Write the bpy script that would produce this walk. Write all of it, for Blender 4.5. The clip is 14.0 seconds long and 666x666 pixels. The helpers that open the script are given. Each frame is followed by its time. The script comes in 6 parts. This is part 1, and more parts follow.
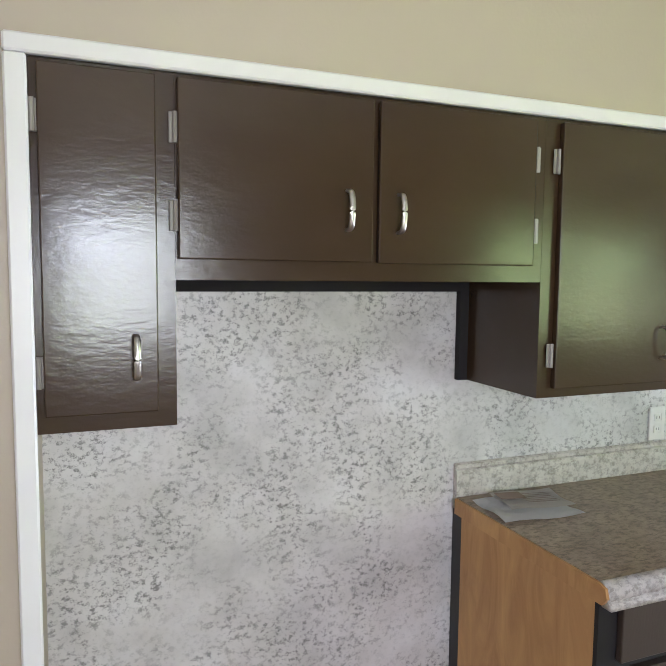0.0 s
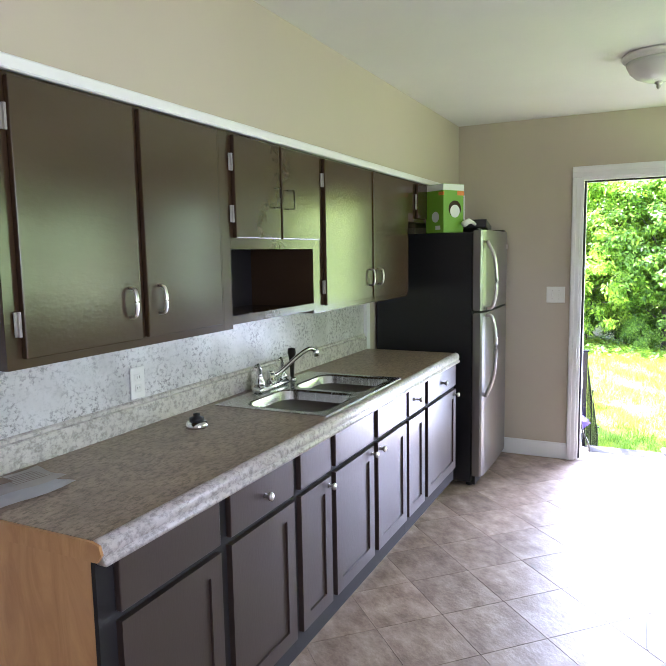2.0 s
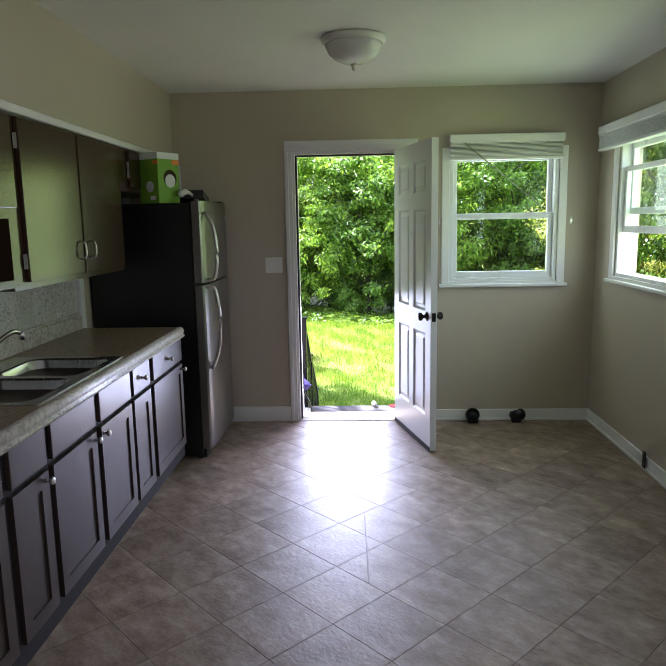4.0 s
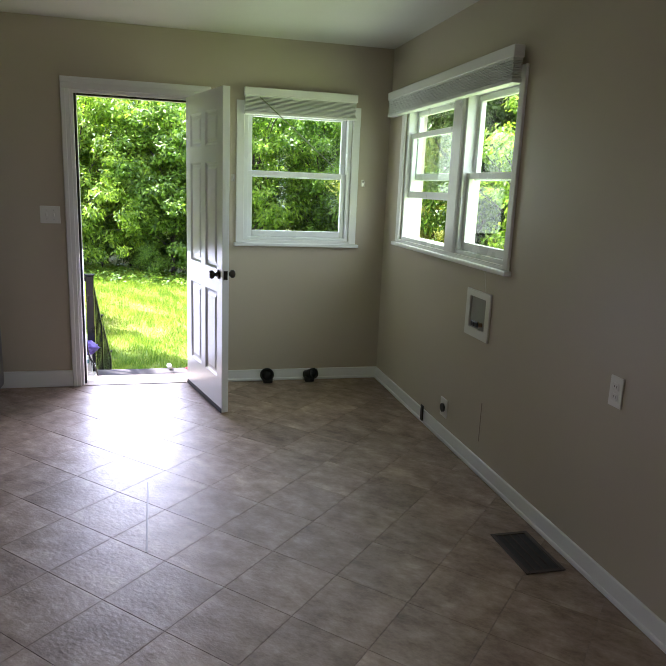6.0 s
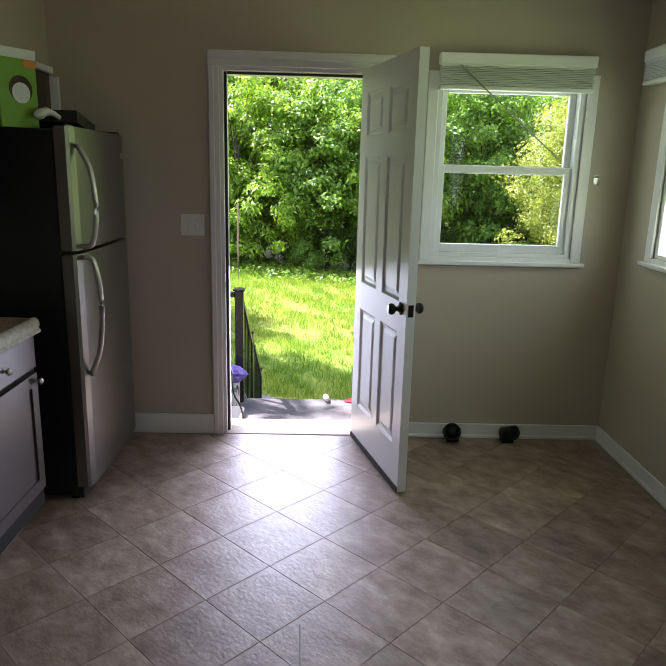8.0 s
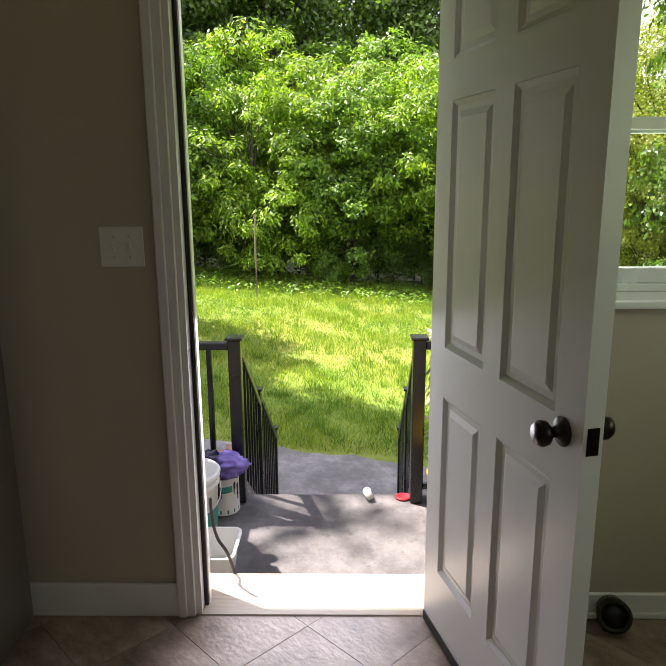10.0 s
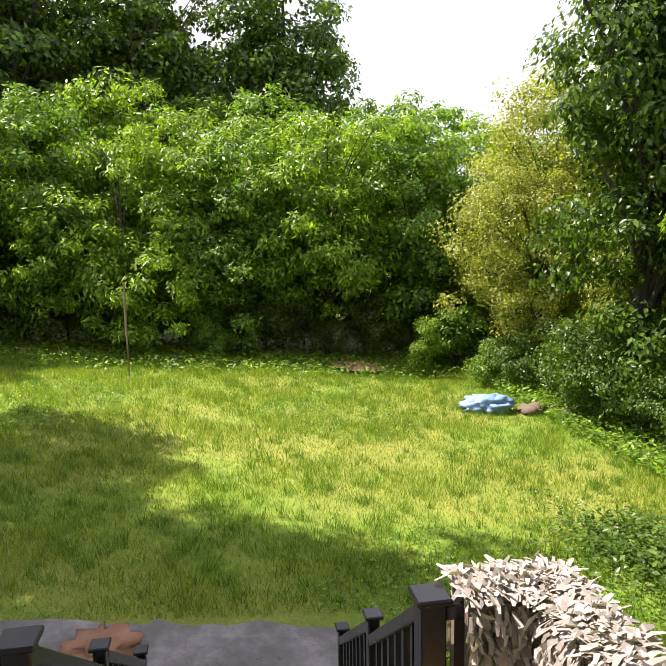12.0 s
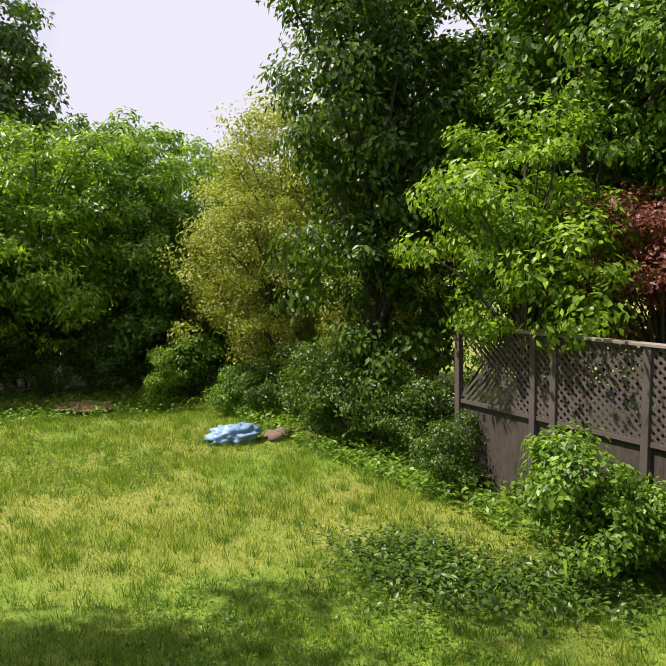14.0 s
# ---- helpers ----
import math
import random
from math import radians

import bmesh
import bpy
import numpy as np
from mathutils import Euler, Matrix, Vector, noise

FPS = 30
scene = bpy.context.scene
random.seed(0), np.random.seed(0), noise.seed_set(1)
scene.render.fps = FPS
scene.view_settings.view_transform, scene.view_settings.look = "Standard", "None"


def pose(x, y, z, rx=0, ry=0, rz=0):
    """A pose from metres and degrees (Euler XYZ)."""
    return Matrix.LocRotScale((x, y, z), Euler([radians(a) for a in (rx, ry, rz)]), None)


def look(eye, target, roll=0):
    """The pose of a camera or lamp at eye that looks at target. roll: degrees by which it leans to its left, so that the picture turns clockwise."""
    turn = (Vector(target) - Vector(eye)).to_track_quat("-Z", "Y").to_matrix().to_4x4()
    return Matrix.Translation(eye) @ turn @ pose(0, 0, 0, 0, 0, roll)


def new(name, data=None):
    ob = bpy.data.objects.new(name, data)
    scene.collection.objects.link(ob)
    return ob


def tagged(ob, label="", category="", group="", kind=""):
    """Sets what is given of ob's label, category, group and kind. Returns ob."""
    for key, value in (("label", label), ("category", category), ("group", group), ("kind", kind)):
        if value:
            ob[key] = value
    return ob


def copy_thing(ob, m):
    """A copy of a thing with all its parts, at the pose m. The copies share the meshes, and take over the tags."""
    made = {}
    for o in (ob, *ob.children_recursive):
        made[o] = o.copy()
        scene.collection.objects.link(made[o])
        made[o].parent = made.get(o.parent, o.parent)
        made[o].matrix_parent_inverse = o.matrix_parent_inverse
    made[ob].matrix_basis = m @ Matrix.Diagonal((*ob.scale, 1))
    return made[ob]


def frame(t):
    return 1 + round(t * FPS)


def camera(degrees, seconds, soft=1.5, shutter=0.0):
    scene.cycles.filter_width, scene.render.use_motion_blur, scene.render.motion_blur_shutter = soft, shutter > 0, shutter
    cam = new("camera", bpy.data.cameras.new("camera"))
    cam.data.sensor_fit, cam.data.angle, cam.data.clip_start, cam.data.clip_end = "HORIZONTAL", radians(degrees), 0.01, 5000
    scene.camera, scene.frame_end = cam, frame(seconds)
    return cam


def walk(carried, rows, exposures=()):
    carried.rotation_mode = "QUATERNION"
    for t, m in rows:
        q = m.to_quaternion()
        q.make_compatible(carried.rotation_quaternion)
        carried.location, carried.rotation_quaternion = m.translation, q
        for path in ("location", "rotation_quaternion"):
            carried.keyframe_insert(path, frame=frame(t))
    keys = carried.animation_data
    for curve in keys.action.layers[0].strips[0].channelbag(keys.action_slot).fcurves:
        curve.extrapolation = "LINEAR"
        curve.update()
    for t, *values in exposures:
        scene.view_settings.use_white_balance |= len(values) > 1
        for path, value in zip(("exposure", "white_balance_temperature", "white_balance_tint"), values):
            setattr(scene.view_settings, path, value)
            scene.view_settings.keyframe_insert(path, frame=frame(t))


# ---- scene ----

# camera and walk
cam = camera(53.4, 14.0, 1.1)
PATH = [
    (0, (0.184, 1.751, 1.581), (0.924, 3.601, 1.404), 0.6),
    (0.5, (0.183, 1.738, 1.59), (1.307, 3.39, 1.497), 0.7),
    (1, (0.189, 1.73, 1.565), (1.653, 3.089, 1.464), -0.3),
    (1.5, (0.212, 1.732, 1.549), (1.879, 2.823, 1.376), -1.0),
    (2, (0.232, 1.735, 1.536), (2.018, 2.605, 1.298), -1.0),
    (2.5, (0.242, 1.749, 1.528), (2.107, 2.408, 1.235), -0.4),
    (3, (0.241, 1.765, 1.53), (2.147, 2.268, 1.196), 0.5),
    (3.5, (0.256, 1.746, 1.523), (2.185, 2.148, 1.179), 0.3),
    (4, (0.28, 1.735, 1.521), (2.251, 1.818, 1.192), -1.0),
    (4.2, (0.295, 1.738, 1.521), (2.268, 1.704, 1.195), -0.1),
    (6.3, (0.416, 1.606, 1.467), (2.305, 1.116, 1.032), 2.4),
    (6.5, (0.485, 1.627, 1.462), (2.39, 1.243, 0.992), 1.9),
    (7, (0.752, 1.579, 1.434), (2.684, 1.491, 0.927), -0.2),
    (7.5, (1.128, 1.609, 1.476), (3.068, 1.548, 0.996), 1.6),
    (8, (1.577, 1.683, 1.513), (3.52, 1.637, 1.041), 1.5),
    (8.2, (1.74, 1.672, 1.468), (3.681, 1.63, 0.985), 0.2),
    (10.3, (3.626, 1.776, 1.394), (5.576, 1.808, 0.949), -0.3),
    (10.5, (3.829, 1.802, 1.41), (5.781, 1.794, 0.971), -0.1),
    (11, (4.278, 1.792, 1.386), (6.222, 1.699, 0.927), -1.0),
    (11.5, (4.734, 1.796, 1.446), (6.695, 1.702, 1.062), -0.8),
    (12, (5.152, 1.815, 1.485), (7.105, 1.492, 1.2), -1.1),
    (12.5, (5.570, 1.815, 1.490), (7.485, 1.275, 1.289), -1.2),
    (13, (5.800, 1.810, 1.490), (7.684, 1.190, 1.230), -0.0),
    (13.3, (5.850, 1.860, 1.490), (7.701, 1.163, 1.195), 1.4),
    (13.5, (5.870, 1.930, 1.490), (7.582, 0.929, 1.234), 2.5),
    (13.6, (5.880, 1.950, 1.490), (7.548, 0.875, 1.239), 0.2),
    (14, (5.900, 1.960, 1.490), (7.558, 0.865, 1.264), -1.2),
]
EXPOSURES = [(0, 4.35, 5750, 20), (1.7, 4.75, 5450, 26), (2.0, 4.4, 5350, 27), (2.4, 3.55, 5300, 28), (3.0, 2.85, 5350, 29), (6.3, 2.7, 5700, 28), (8.2, 2.35, 5850, 27), (10.3, 1.85, 6600, 21), (11.2, 1.65, 6700, 20), (12.0, 1.1, 6700, 21), (13.0, 0.55, 6700, 19), (14, 0.5, 6700, 19)]
walk(cam, [(t, look(eye, target, roll)) for t, eye, target, roll in PATH], EXPOSURES)

# world, sun, window light
SUN_TO = Vector((0.49, 0.87, 0.0)).normalized()
SUN_EL = 60.0
world = bpy.data.worlds.new("world")
scene.world = world
world.use_nodes = True
wn, wl = world.node_tree.nodes, world.node_tree.links
sky = wn.new("ShaderNodeTexSky")
sky.sky_type = "NISHITA"
sky.sun_disc = False
sky.sun_elevation = radians(SUN_EL)
sky.sun_rotation = math.atan2(SUN_TO.x, SUN_TO.y)
sky.air_density, sky.dust_density, sky.ozone_density = 1.0, 1.5, 1.0
cloud = wn.new("ShaderNodeTexNoise")
cloud.inputs["Scale"].default_value = 2.2
cloud.inputs["Detail"].default_value = 5
ramp = wn.new("ShaderNodeValToRGB")
ramp.color_ramp.elements[0].position, ramp.color_ramp.elements[1].position = 0.34, 0.52
mixc = wn.new("ShaderNodeMix")
mixc.data_type = "RGBA"
mixc.inputs["B"].default_value = (4.8, 5.0, 5.7, 1)
coords = wn.new("ShaderNodeTexCoord")
wl.new(coords.outputs["Generated"], cloud.inputs["Vector"])
wl.new(cloud.outputs["Fac"], ramp.inputs["Fac"])
wl.new(ramp.outputs["Color"], mixc.inputs["Factor"])
wl.new(sky.outputs["Color"], mixc.inputs["A"])
wl.new(mixc.outputs["Result"], wn["Background"].inputs["Color"])
wn["Background"].inputs["Strength"].default_value = 0.12

sun = new("sun", bpy.data.lights.new("sun", "SUN"))
sun.data.energy, sun.data.angle, sun.data.color = 5.0, radians(0.6), (1.0, 0.95, 0.86)
toward = Vector((SUN_TO.x * math.cos(radians(SUN_EL)), SUN_TO.y * math.cos(radians(SUN_EL)), math.sin(radians(SUN_EL))))
sun.matrix_world = look(toward * 50, (0, 0, 0))


def window_light(name, eye, target, w, h, watts, colour):
    lamp = new(name, bpy.data.lights.new(name, "AREA"))
    lamp.data.shape, lamp.data.size, lamp.data.size_y, lamp.data.energy = "RECTANGLE", w, h, watts
    lamp.data.color = colour
    lamp.matrix_world = look(eye, target)
    return lamp


# light of the sky and of the foliage outside each opening
window_light("skylight_window_east", (5.44, 0.68, 1.55), (0, 0.68, 1.2), 0.62, 0.8, 0.8, (0.90, 1.0, 0.75))
window_light("skylight_window_south", (4.15, -0.19, 1.5), (4.15, 3, 1.2), 1.5, 0.8, 2.2, (0.80, 1.0, 0.45))
window_light("skylight_window_behind", (0.5, -0.19, 1.5), (0.5, 3, 1.2), 0.8, 0.9, 2.9, (1.0, 0.97, 0.92))
window_light("skylight_door", (5.58, 1.86, 0.50), (2.6, 1.85, 0.05), 0.62, 0.9, 1.75, (0.90, 0.94, 1.0)).data.spread = radians(84)
window_light("skylight_door_upper", (5.56, 1.82, 1.48), (2.8, 2.7, 1.5), 0.62, 0.9, 0.10, (0.75, 1.0, 0.35)).data.spread = radians(80)


# ---- mesh helpers ----
BASE = {}


def thing(name, label, category, loc=(0, 0, 0), group="", kind=""):
    ob = new(name)
    ob.location = loc
    ob.empty_display_size = 0.1
    BASE[ob.name] = Vector(loc)
    return tagged(ob, label, category, group, kind)


def finish(bm, smooth=False):
    bmesh.ops.recalc_face_normals(bm, faces=bm.faces[:])
    if smooth:
        for f in bm.faces:
            f.smooth = True


def part(name, bm, material, parent, label="", smooth=False):
    base = BASE[parent.name]
    finish(bm, smooth)
    bmesh.ops.translate(bm, verts=bm.verts[:], vec=-base)
    me = bpy.data.meshes.new(name)
    bm.to_mesh(me)
    bm.free()
    me.materials.append(material)
    ob = new(name, me)
    ob.parent = parent
    BASE[ob.name] = base
    if label:
        ob["label"] = label
    return ob


def solo(name, bm, material, label, category, kind="", smooth=False, origin=None):
    finish(bm, smooth)
    me = bpy.data.meshes.new(name)
    o = Vector(origin) if origin else Vector((0, 0, 0))
    bmesh.ops.translate(bm, verts=bm.verts[:], vec=-o)
    bm.to_mesh(me)
    bm.free()
    me.materials.append(material)
    ob = new(name, me)
    ob.location = o
    BASE[ob.name] = o
    return tagged(ob, label, category, "", kind)


def structure(name, bm, material, label="", category=""):
    return solo(name, bm, material, label, category, "structure")


def bx(bm, x0, x1, y0, y1, z0, z1, bev=0.0, seg=1):
    m = Matrix.LocRotScale(((x0 + x1) / 2, (y0 + y1) / 2, (z0 + z1) / 2), None, (abs(x1 - x0), abs(y1 - y0), abs(z1 - z0)))
    geo = bmesh.ops.create_cube(bm, size=1, matrix=m)
    if bev > 0:
        es = list({e for v in geo["verts"] for e in v.link_edges})
        bmesh.ops.bevel(bm, geom=es, offset=bev, segments=seg, affect="EDGES", profile=0.5)
    return bm


def box(x0, x1, y0, y1, z0, z1, bev=0.0, seg=1):
    return bx(bmesh.new(), x0, x1, y0, y1, z0, z1, bev, seg)


def rod(bm, a, b, r0, r1=None, seg=12, caps=True):
    a, b = Vector(a), Vector(b)
    d = b - a
    m = Matrix.Translation((a + b) / 2) @ d.to_track_quat("Z", "Y").to_matrix().to_4x4()
    bmesh.ops.create_cone(bm, cap_ends=caps, segments=seg, radius1=r0, radius2=r0 if r1 is None else r1, depth=d.length, matrix=m)
    return bm


def lathe(bm, profile, centre, seg=24, axis=None):
    rings = []
    m = Matrix.Translation(centre)
    if axis is not None:
        m = m @ Vector(axis).to_track_quat("Z", "Y").to_matrix().to_4x4()
    for r, z in profile:
        rings.append([bm.verts.new(m @ Vector((r * math.cos(2 * math.pi * i / seg), r * math.sin(2 * math.pi * i / seg), z))) for i in range(seg)])
    for a, b in zip(rings, rings[1:]):
        for i in range(seg):
            bm.faces.new((a[i], a[(i + 1) % seg], b[(i + 1) % seg], b[i]))
    if profile[0][0] > 1e-4:
        bm.faces.new(rings[0][::-1])
    if profile[-1][0] > 1e-4:
        bm.faces.new(rings[-1])
    return bm


def tube(bm, pts, r, seg=8):
    pts = [Vector(p) for p in pts]
    rings = []
    for i, p in enumerate(pts):
        d = (pts[min(i + 1, len(pts) - 1)] - pts[max(i - 1, 0)]).normalized()
        q = d.to_track_quat("Z", "Y").to_matrix()
        rr = r[i] if isinstance(r, (list, tuple)) else r
        rings.append([bm.verts.new(p + q @ Vector((rr * math.cos(2 * math.pi * k / seg), rr * math.sin(2 * math.pi * k / seg), 0))) for k in range(seg)])
    for a, b in zip(rings, rings[1:]):
        for k in range(seg):
            bm.faces.new((a[k], a[(k + 1) % seg], b[(k + 1) % seg], b[k]))
    bm.faces.new(rings[0][::-1])
    bm.faces.new(rings[-1])
    return bm


def curve_pts(pts, n=6):
    out = []
    P = [Vector(p) for p in pts]
    P = [2 * P[0] - P[1]] + P + [2 * P[-1] - P[-2]]
    for i in range(1, len(P) - 2):
        for k in range(n):
            t = k / n
            a, b, c, d = P[i - 1], P[i], P[i + 1], P[i + 2]
            out.append(0.5 * ((2 * b) + (c - a) * t + (2 * a - 5 * b + 4 * c - d) * t * t + (3 * b - a - 3 * c + d) * t ** 3))
    out.append(P[-2])
    return out


def moved(bm, m):
    bmesh.ops.transform(bm, matrix=m, verts=bm.verts[:])
    return bm


def holed(bm, axis, c0, c1, u0, u1, z0, z1, holes):
    """A wall across axis ('x' or 'y') from c0 to c1 thick, with holes (ua, ub, za, zb)."""
    us = sorted({u0, u1, *[h[0] for h in holes], *[h[1] for h in holes]})
    for a, b in zip(us, us[1:]):
        zs = [(z0, z1)]
        for h in holes:
            if h[0] <= a + 1e-6 and h[1] >= b - 1e-6:
                nz = []
                for p, q in zs:
                    if h[2] > p:
                        nz.append((p, min(q, h[2])))
                    if h[3] < q:
                        nz.append((max(p, h[3]), q))
                zs = nz
        for p, q in zs:
            if axis == "x":
                bx(bm, c0, c1, a, b, p, q)
            else:
                bx(bm, a, b, c0, c1, p, q)
    bmesh.ops.remove_doubles(bm, verts=bm.verts[:], dist=1e-5)
    return bm


# ---- materials ----
def material(name, base=(0.5, 0.5, 0.5), rough=0.5, metal=0.0, coat=0.0):
    m = bpy.data.materials.new(name)
    m.use_nodes = True
    b = m.node_tree.nodes["Principled BSDF"]
    b.inputs["Specular IOR Level"].default_value = 0.5
    b.inputs["Base Color"].default_value = (*base, 1)
    b.inputs["Roughness"].default_value = rough
    b.inputs["Metallic"].default_value = metal
    b.inputs["Coat Weight"].default_value = coat
    return m


def node(m, kind, **inputs):
    n = m.node_tree.nodes.new(kind)
    for k, v in inputs.items():
        n.inputs[k.replace("_", " ")].default_value = v
    return n


def link(m, a, b):
    m.node_tree.links.new(a, b)


def bsdf(m):
    return m.node_tree.nodes["Principled BSDF"]


def objcoord(m, scale=(1, 1, 1)):
    t = node(m, "ShaderNodeTexCoord")
    mp = node(m, "ShaderNodeMapping")
    mp.inputs["Scale"].default_value = scale
    link(m, t.outputs["Object"], mp.inputs["Vector"])
    return mp.outputs["Vector"]


def noise_tex(m, vec, scale, detail=4, rough=0.55, distort=0.0):
    n = node(m, "ShaderNodeTexNoise", Scale=scale, Detail=detail, Roughness=rough, Distortion=distort)
    link(m, vec, n.inputs["Vector"])
    return n.outputs["Fac"]


def ramped(m, fac, stops):
    r = node(m, "ShaderNodeValToRGB")
    el = r.color_ramp.elements
    while len(el) < len(stops):
        el.new(0.5)
    for e, (p, c) in zip(el, stops):
        e.position, e.color = p, (*c, 1)
    link(m, fac, r.inputs["Fac"])
    return r.outputs["Color"]


def mixed(m, fac, a, b, blend="MIX"):
    x = node(m, "ShaderNodeMix")
    x.data_type, x.blend_type = "RGBA", blend
    for key, v in (("Factor", fac), ("A", a), ("B", b)):
        if isinstance(v, (int, float)):
            x.inputs[key].default_value = v
        elif isinstance(v, tuple):
            x.inputs[key].default_value = (*v, 1)
        else:
            link(m, v, x.inputs[key])
    return x.outputs["Result"]


def bumped(m, fac, strength=0.2, distance=0.01):
    b = node(m, "ShaderNodeBump", Strength=strength, Distance=distance)
    link(m, fac, b.inputs["Height"])
    link(m, b.outputs["Normal"], bsdf(m).inputs["Normal"])


def roughened(m, fac, lo, hi):
    r = node(m, "ShaderNodeMapRange", To_Min=lo, To_Max=hi)
    link(m, fac, r.inputs["Value"])
    link(m, r.outputs["Result"], bsdf(m).inputs["Roughness"])


def coloured(m, col):
    link(m, col, bsdf(m).inputs["Base Color"])


def painted(name, base, rough=0.5, vary=0.06, bump=0.08, grain=60.0, scale=(1, 1, 1)):
    m = material(name, base, rough)
    v = objcoord(m, scale)
    big = noise_tex(m, v, 1.7, 5)
    fine = noise_tex(m, v, grain, 3)
    lo = tuple(c * (1 - vary) for c in base)
    hi = tuple(min(1, c * (1 + vary)) for c in base)
    coloured(m, ramped(m, big, [(0.3, lo), (0.7, hi)]))
    roughened(m, big, max(0.02, rough - 0.08), rough + 0.08)
    bumped(m, fine, bump, 0.003)
    return m


M_WALL = painted("wall_paint", (0.50, 0.44, 0.35), 0.42, 0.03, 0.12, 90)
M_CEIL = painted("ceiling_paint", (0.74, 0.73, 0.70), 0.7, 0.03, 0.35, 40)
M_WHITE = painted("white_gloss_paint", (0.80, 0.80, 0.80), 0.30, 0.03, 0.06, 50)
M_DOORP = painted("door_paint", (0.78, 0.79, 0.80), 0.32, 0.02, 0.05, 80)
M_VINYLW = painted("window_vinyl", (0.80, 0.82, 0.83), 0.28, 0.02, 0.02, 50)
M_BLIND = painted("blind_slats", (0.72, 0.73, 0.72), 0.45, 0.05, 0.05, 50)
M_BROWN = painted("brown_gloss_paint", (0.050, 0.030, 0.016), 0.19, 0.15, 0.14, 35, (1, 1, 2.2))
M_BROWNB = painted("brown_satin_paint", (0.042, 0.029, 0.023), 0.30, 0.12, 0.10, 60, (3, 3, 0.6))
# Near-black: shade of gaps and recesses put into the colour; also the black rail.
M_BLACKGAP = painted("gap_shade_black", (0.010, 0.008, 0.008), 0.8, 0.1, 0.05)
M_CHROME = material("chrome", (0.75, 0.76, 0.78), 0.12, 1.0)
M_NICKEL = material("brushed_nickel", (0.58, 0.56, 0.53), 0.30, 1.0)
M_DARKMETAL = material("dark_bronze", (0.05, 0.045, 0.04), 0.3, 1.0)
M_BLACKPL = painted("black_plastic", (0.012, 0.012, 0.013), 0.4, 0.2, 0.05)
M_FRIDGEBLK = painted("black_fridge_side", (0.010, 0.010, 0.011), 0.32, 0.1, 0.15, 200)
M_WHITEPL = painted("white_plastic", (0.78, 0.77, 0.73), 0.35, 0.02, 0.02)
M_RAIL = painted("black_rail_paint", (0.010, 0.010, 0.012), 0.28, 0.1, 0.03)
M_RUBBER = painted("rubber", (0.02, 0.02, 0.02), 0.7, 0.1, 0.1)


def make_stainless():
    m = material("stainless", (0.27, 0.26, 0.25), 0.30, 1.0)
    v = objcoord(m, (90, 90, 1.2))
    n = noise_tex(m, v, 6, 3)
    roughened(m, n, 0.30, 0.46)
    bumped(m, n, 0.05, 0.002)
    return m


M_STEEL = make_stainless()
M_SINK = material("sink_steel", (0.62, 0.62, 0.63), 0.24, 1.0)
_n = noise_tex(M_SINK, objcoord(M_SINK, (1, 60, 1)), 8, 3)
roughened(M_SINK, _n, 0.16, 0.34)


def make_marble():
    m = material("speckled_wall_panel", (0.5, 0.5, 0.48), 0.30)
    v = objcoord(m)
    cloudy = noise_tex(m, v, 5.0, 5, 0.6)
    base = ramped(m, cloudy, [(0.30, (0.50, 0.49, 0.47)), (0.5, (0.63, 0.61, 0.59)), (0.72, (0.74, 0.73, 0.72))])
    sp = noise_tex(m, objcoord(m, (1.0, 1.0, 1.25)), 52, 7, 0.78, 0.0)
    mask = ramped(m, sp, [(0.50, (0, 0, 0)), (0.60, (1, 1, 1))])
    patch = ramped(m, noise_tex(m, v, 6, 5), [(0.36, (0.12, 0.12, 0.12)), (0.58, (0.80, 0.80, 0.80))])
    both = mixed(m, 1.0, mask, patch, "MULTIPLY")
    col = mixed(m, both, base, (0.12, 0.115, 0.11))
    coloured(m, col)
    roughened(m, cloudy, 0.22, 0.42)
    bumped(m, sp, 0.05, 0.002)
    return m


M_MARBLE = make_marble()


def make_counter(name, dark, lite, fleck, rough=0.34):
    m = material(name, lite, rough)
    v = objcoord(m)
    c = noise_tex(m, v, 13, 8, 0.75)
    base = ramped(m, c, [(0.25, dark), (0.75, lite)])
    sp = noise_tex(m, objcoord(m, (0.8, 1.5, 1)), 62, 6, 0.70, 0.0)
    mask = ramped(m, sp, [(0.46, (0, 0, 0)), (0.62, (0.8, 0.8, 0.8))])
    coloured(m, mixed(m, mask, base, fleck))
    roughened(m, c, rough - 0.08, rough + 0.1)
    return m


M_COUNTER = make_counter("laminate_counter", (0.21, 0.145, 0.098), (0.48, 0.37, 0.275), (0.10, 0.066, 0.044))
M_SPLASH = make_counter("laminate_edge", (0.48, 0.44, 0.39), (0.68, 0.65, 0.60), (0.26, 0.235, 0.205))


def make_wood(name, dark, lite, rough=0.5, grain=(1, 1, 12)):
    m = material(name, lite, rough)
    v = objcoord(m, grain)
    n = noise_tex(m, v, 3.0, 6, 0.65, 1.2)
    coloured(m, ramped(m, n, [(0.3, dark), (0.5, tuple((a + b) / 2 for a, b in zip(dark, lite))), (0.72, lite)]))
    roughened(m, n, rough - 0.1, rough + 0.12)
    bumped(m, n, 0.12, 0.004)
    return m


M_PLY = make_wood("orange_plywood", (0.36, 0.17, 0.05), (0.62, 0.36, 0.14), 0.45, (3.5, 3.5, 0.9))
M_DECK = make_wood("threshold_wood", (0.30, 0.24, 0.17), (0.50, 0.42, 0.32), 0.6, (14, 1.2, 1))
M_WOODPOLE = make_wood("grey_stake", (0.16, 0.12, 0.085), (0.28, 0.21, 0.15), 0.8, (8, 8, 0.8))


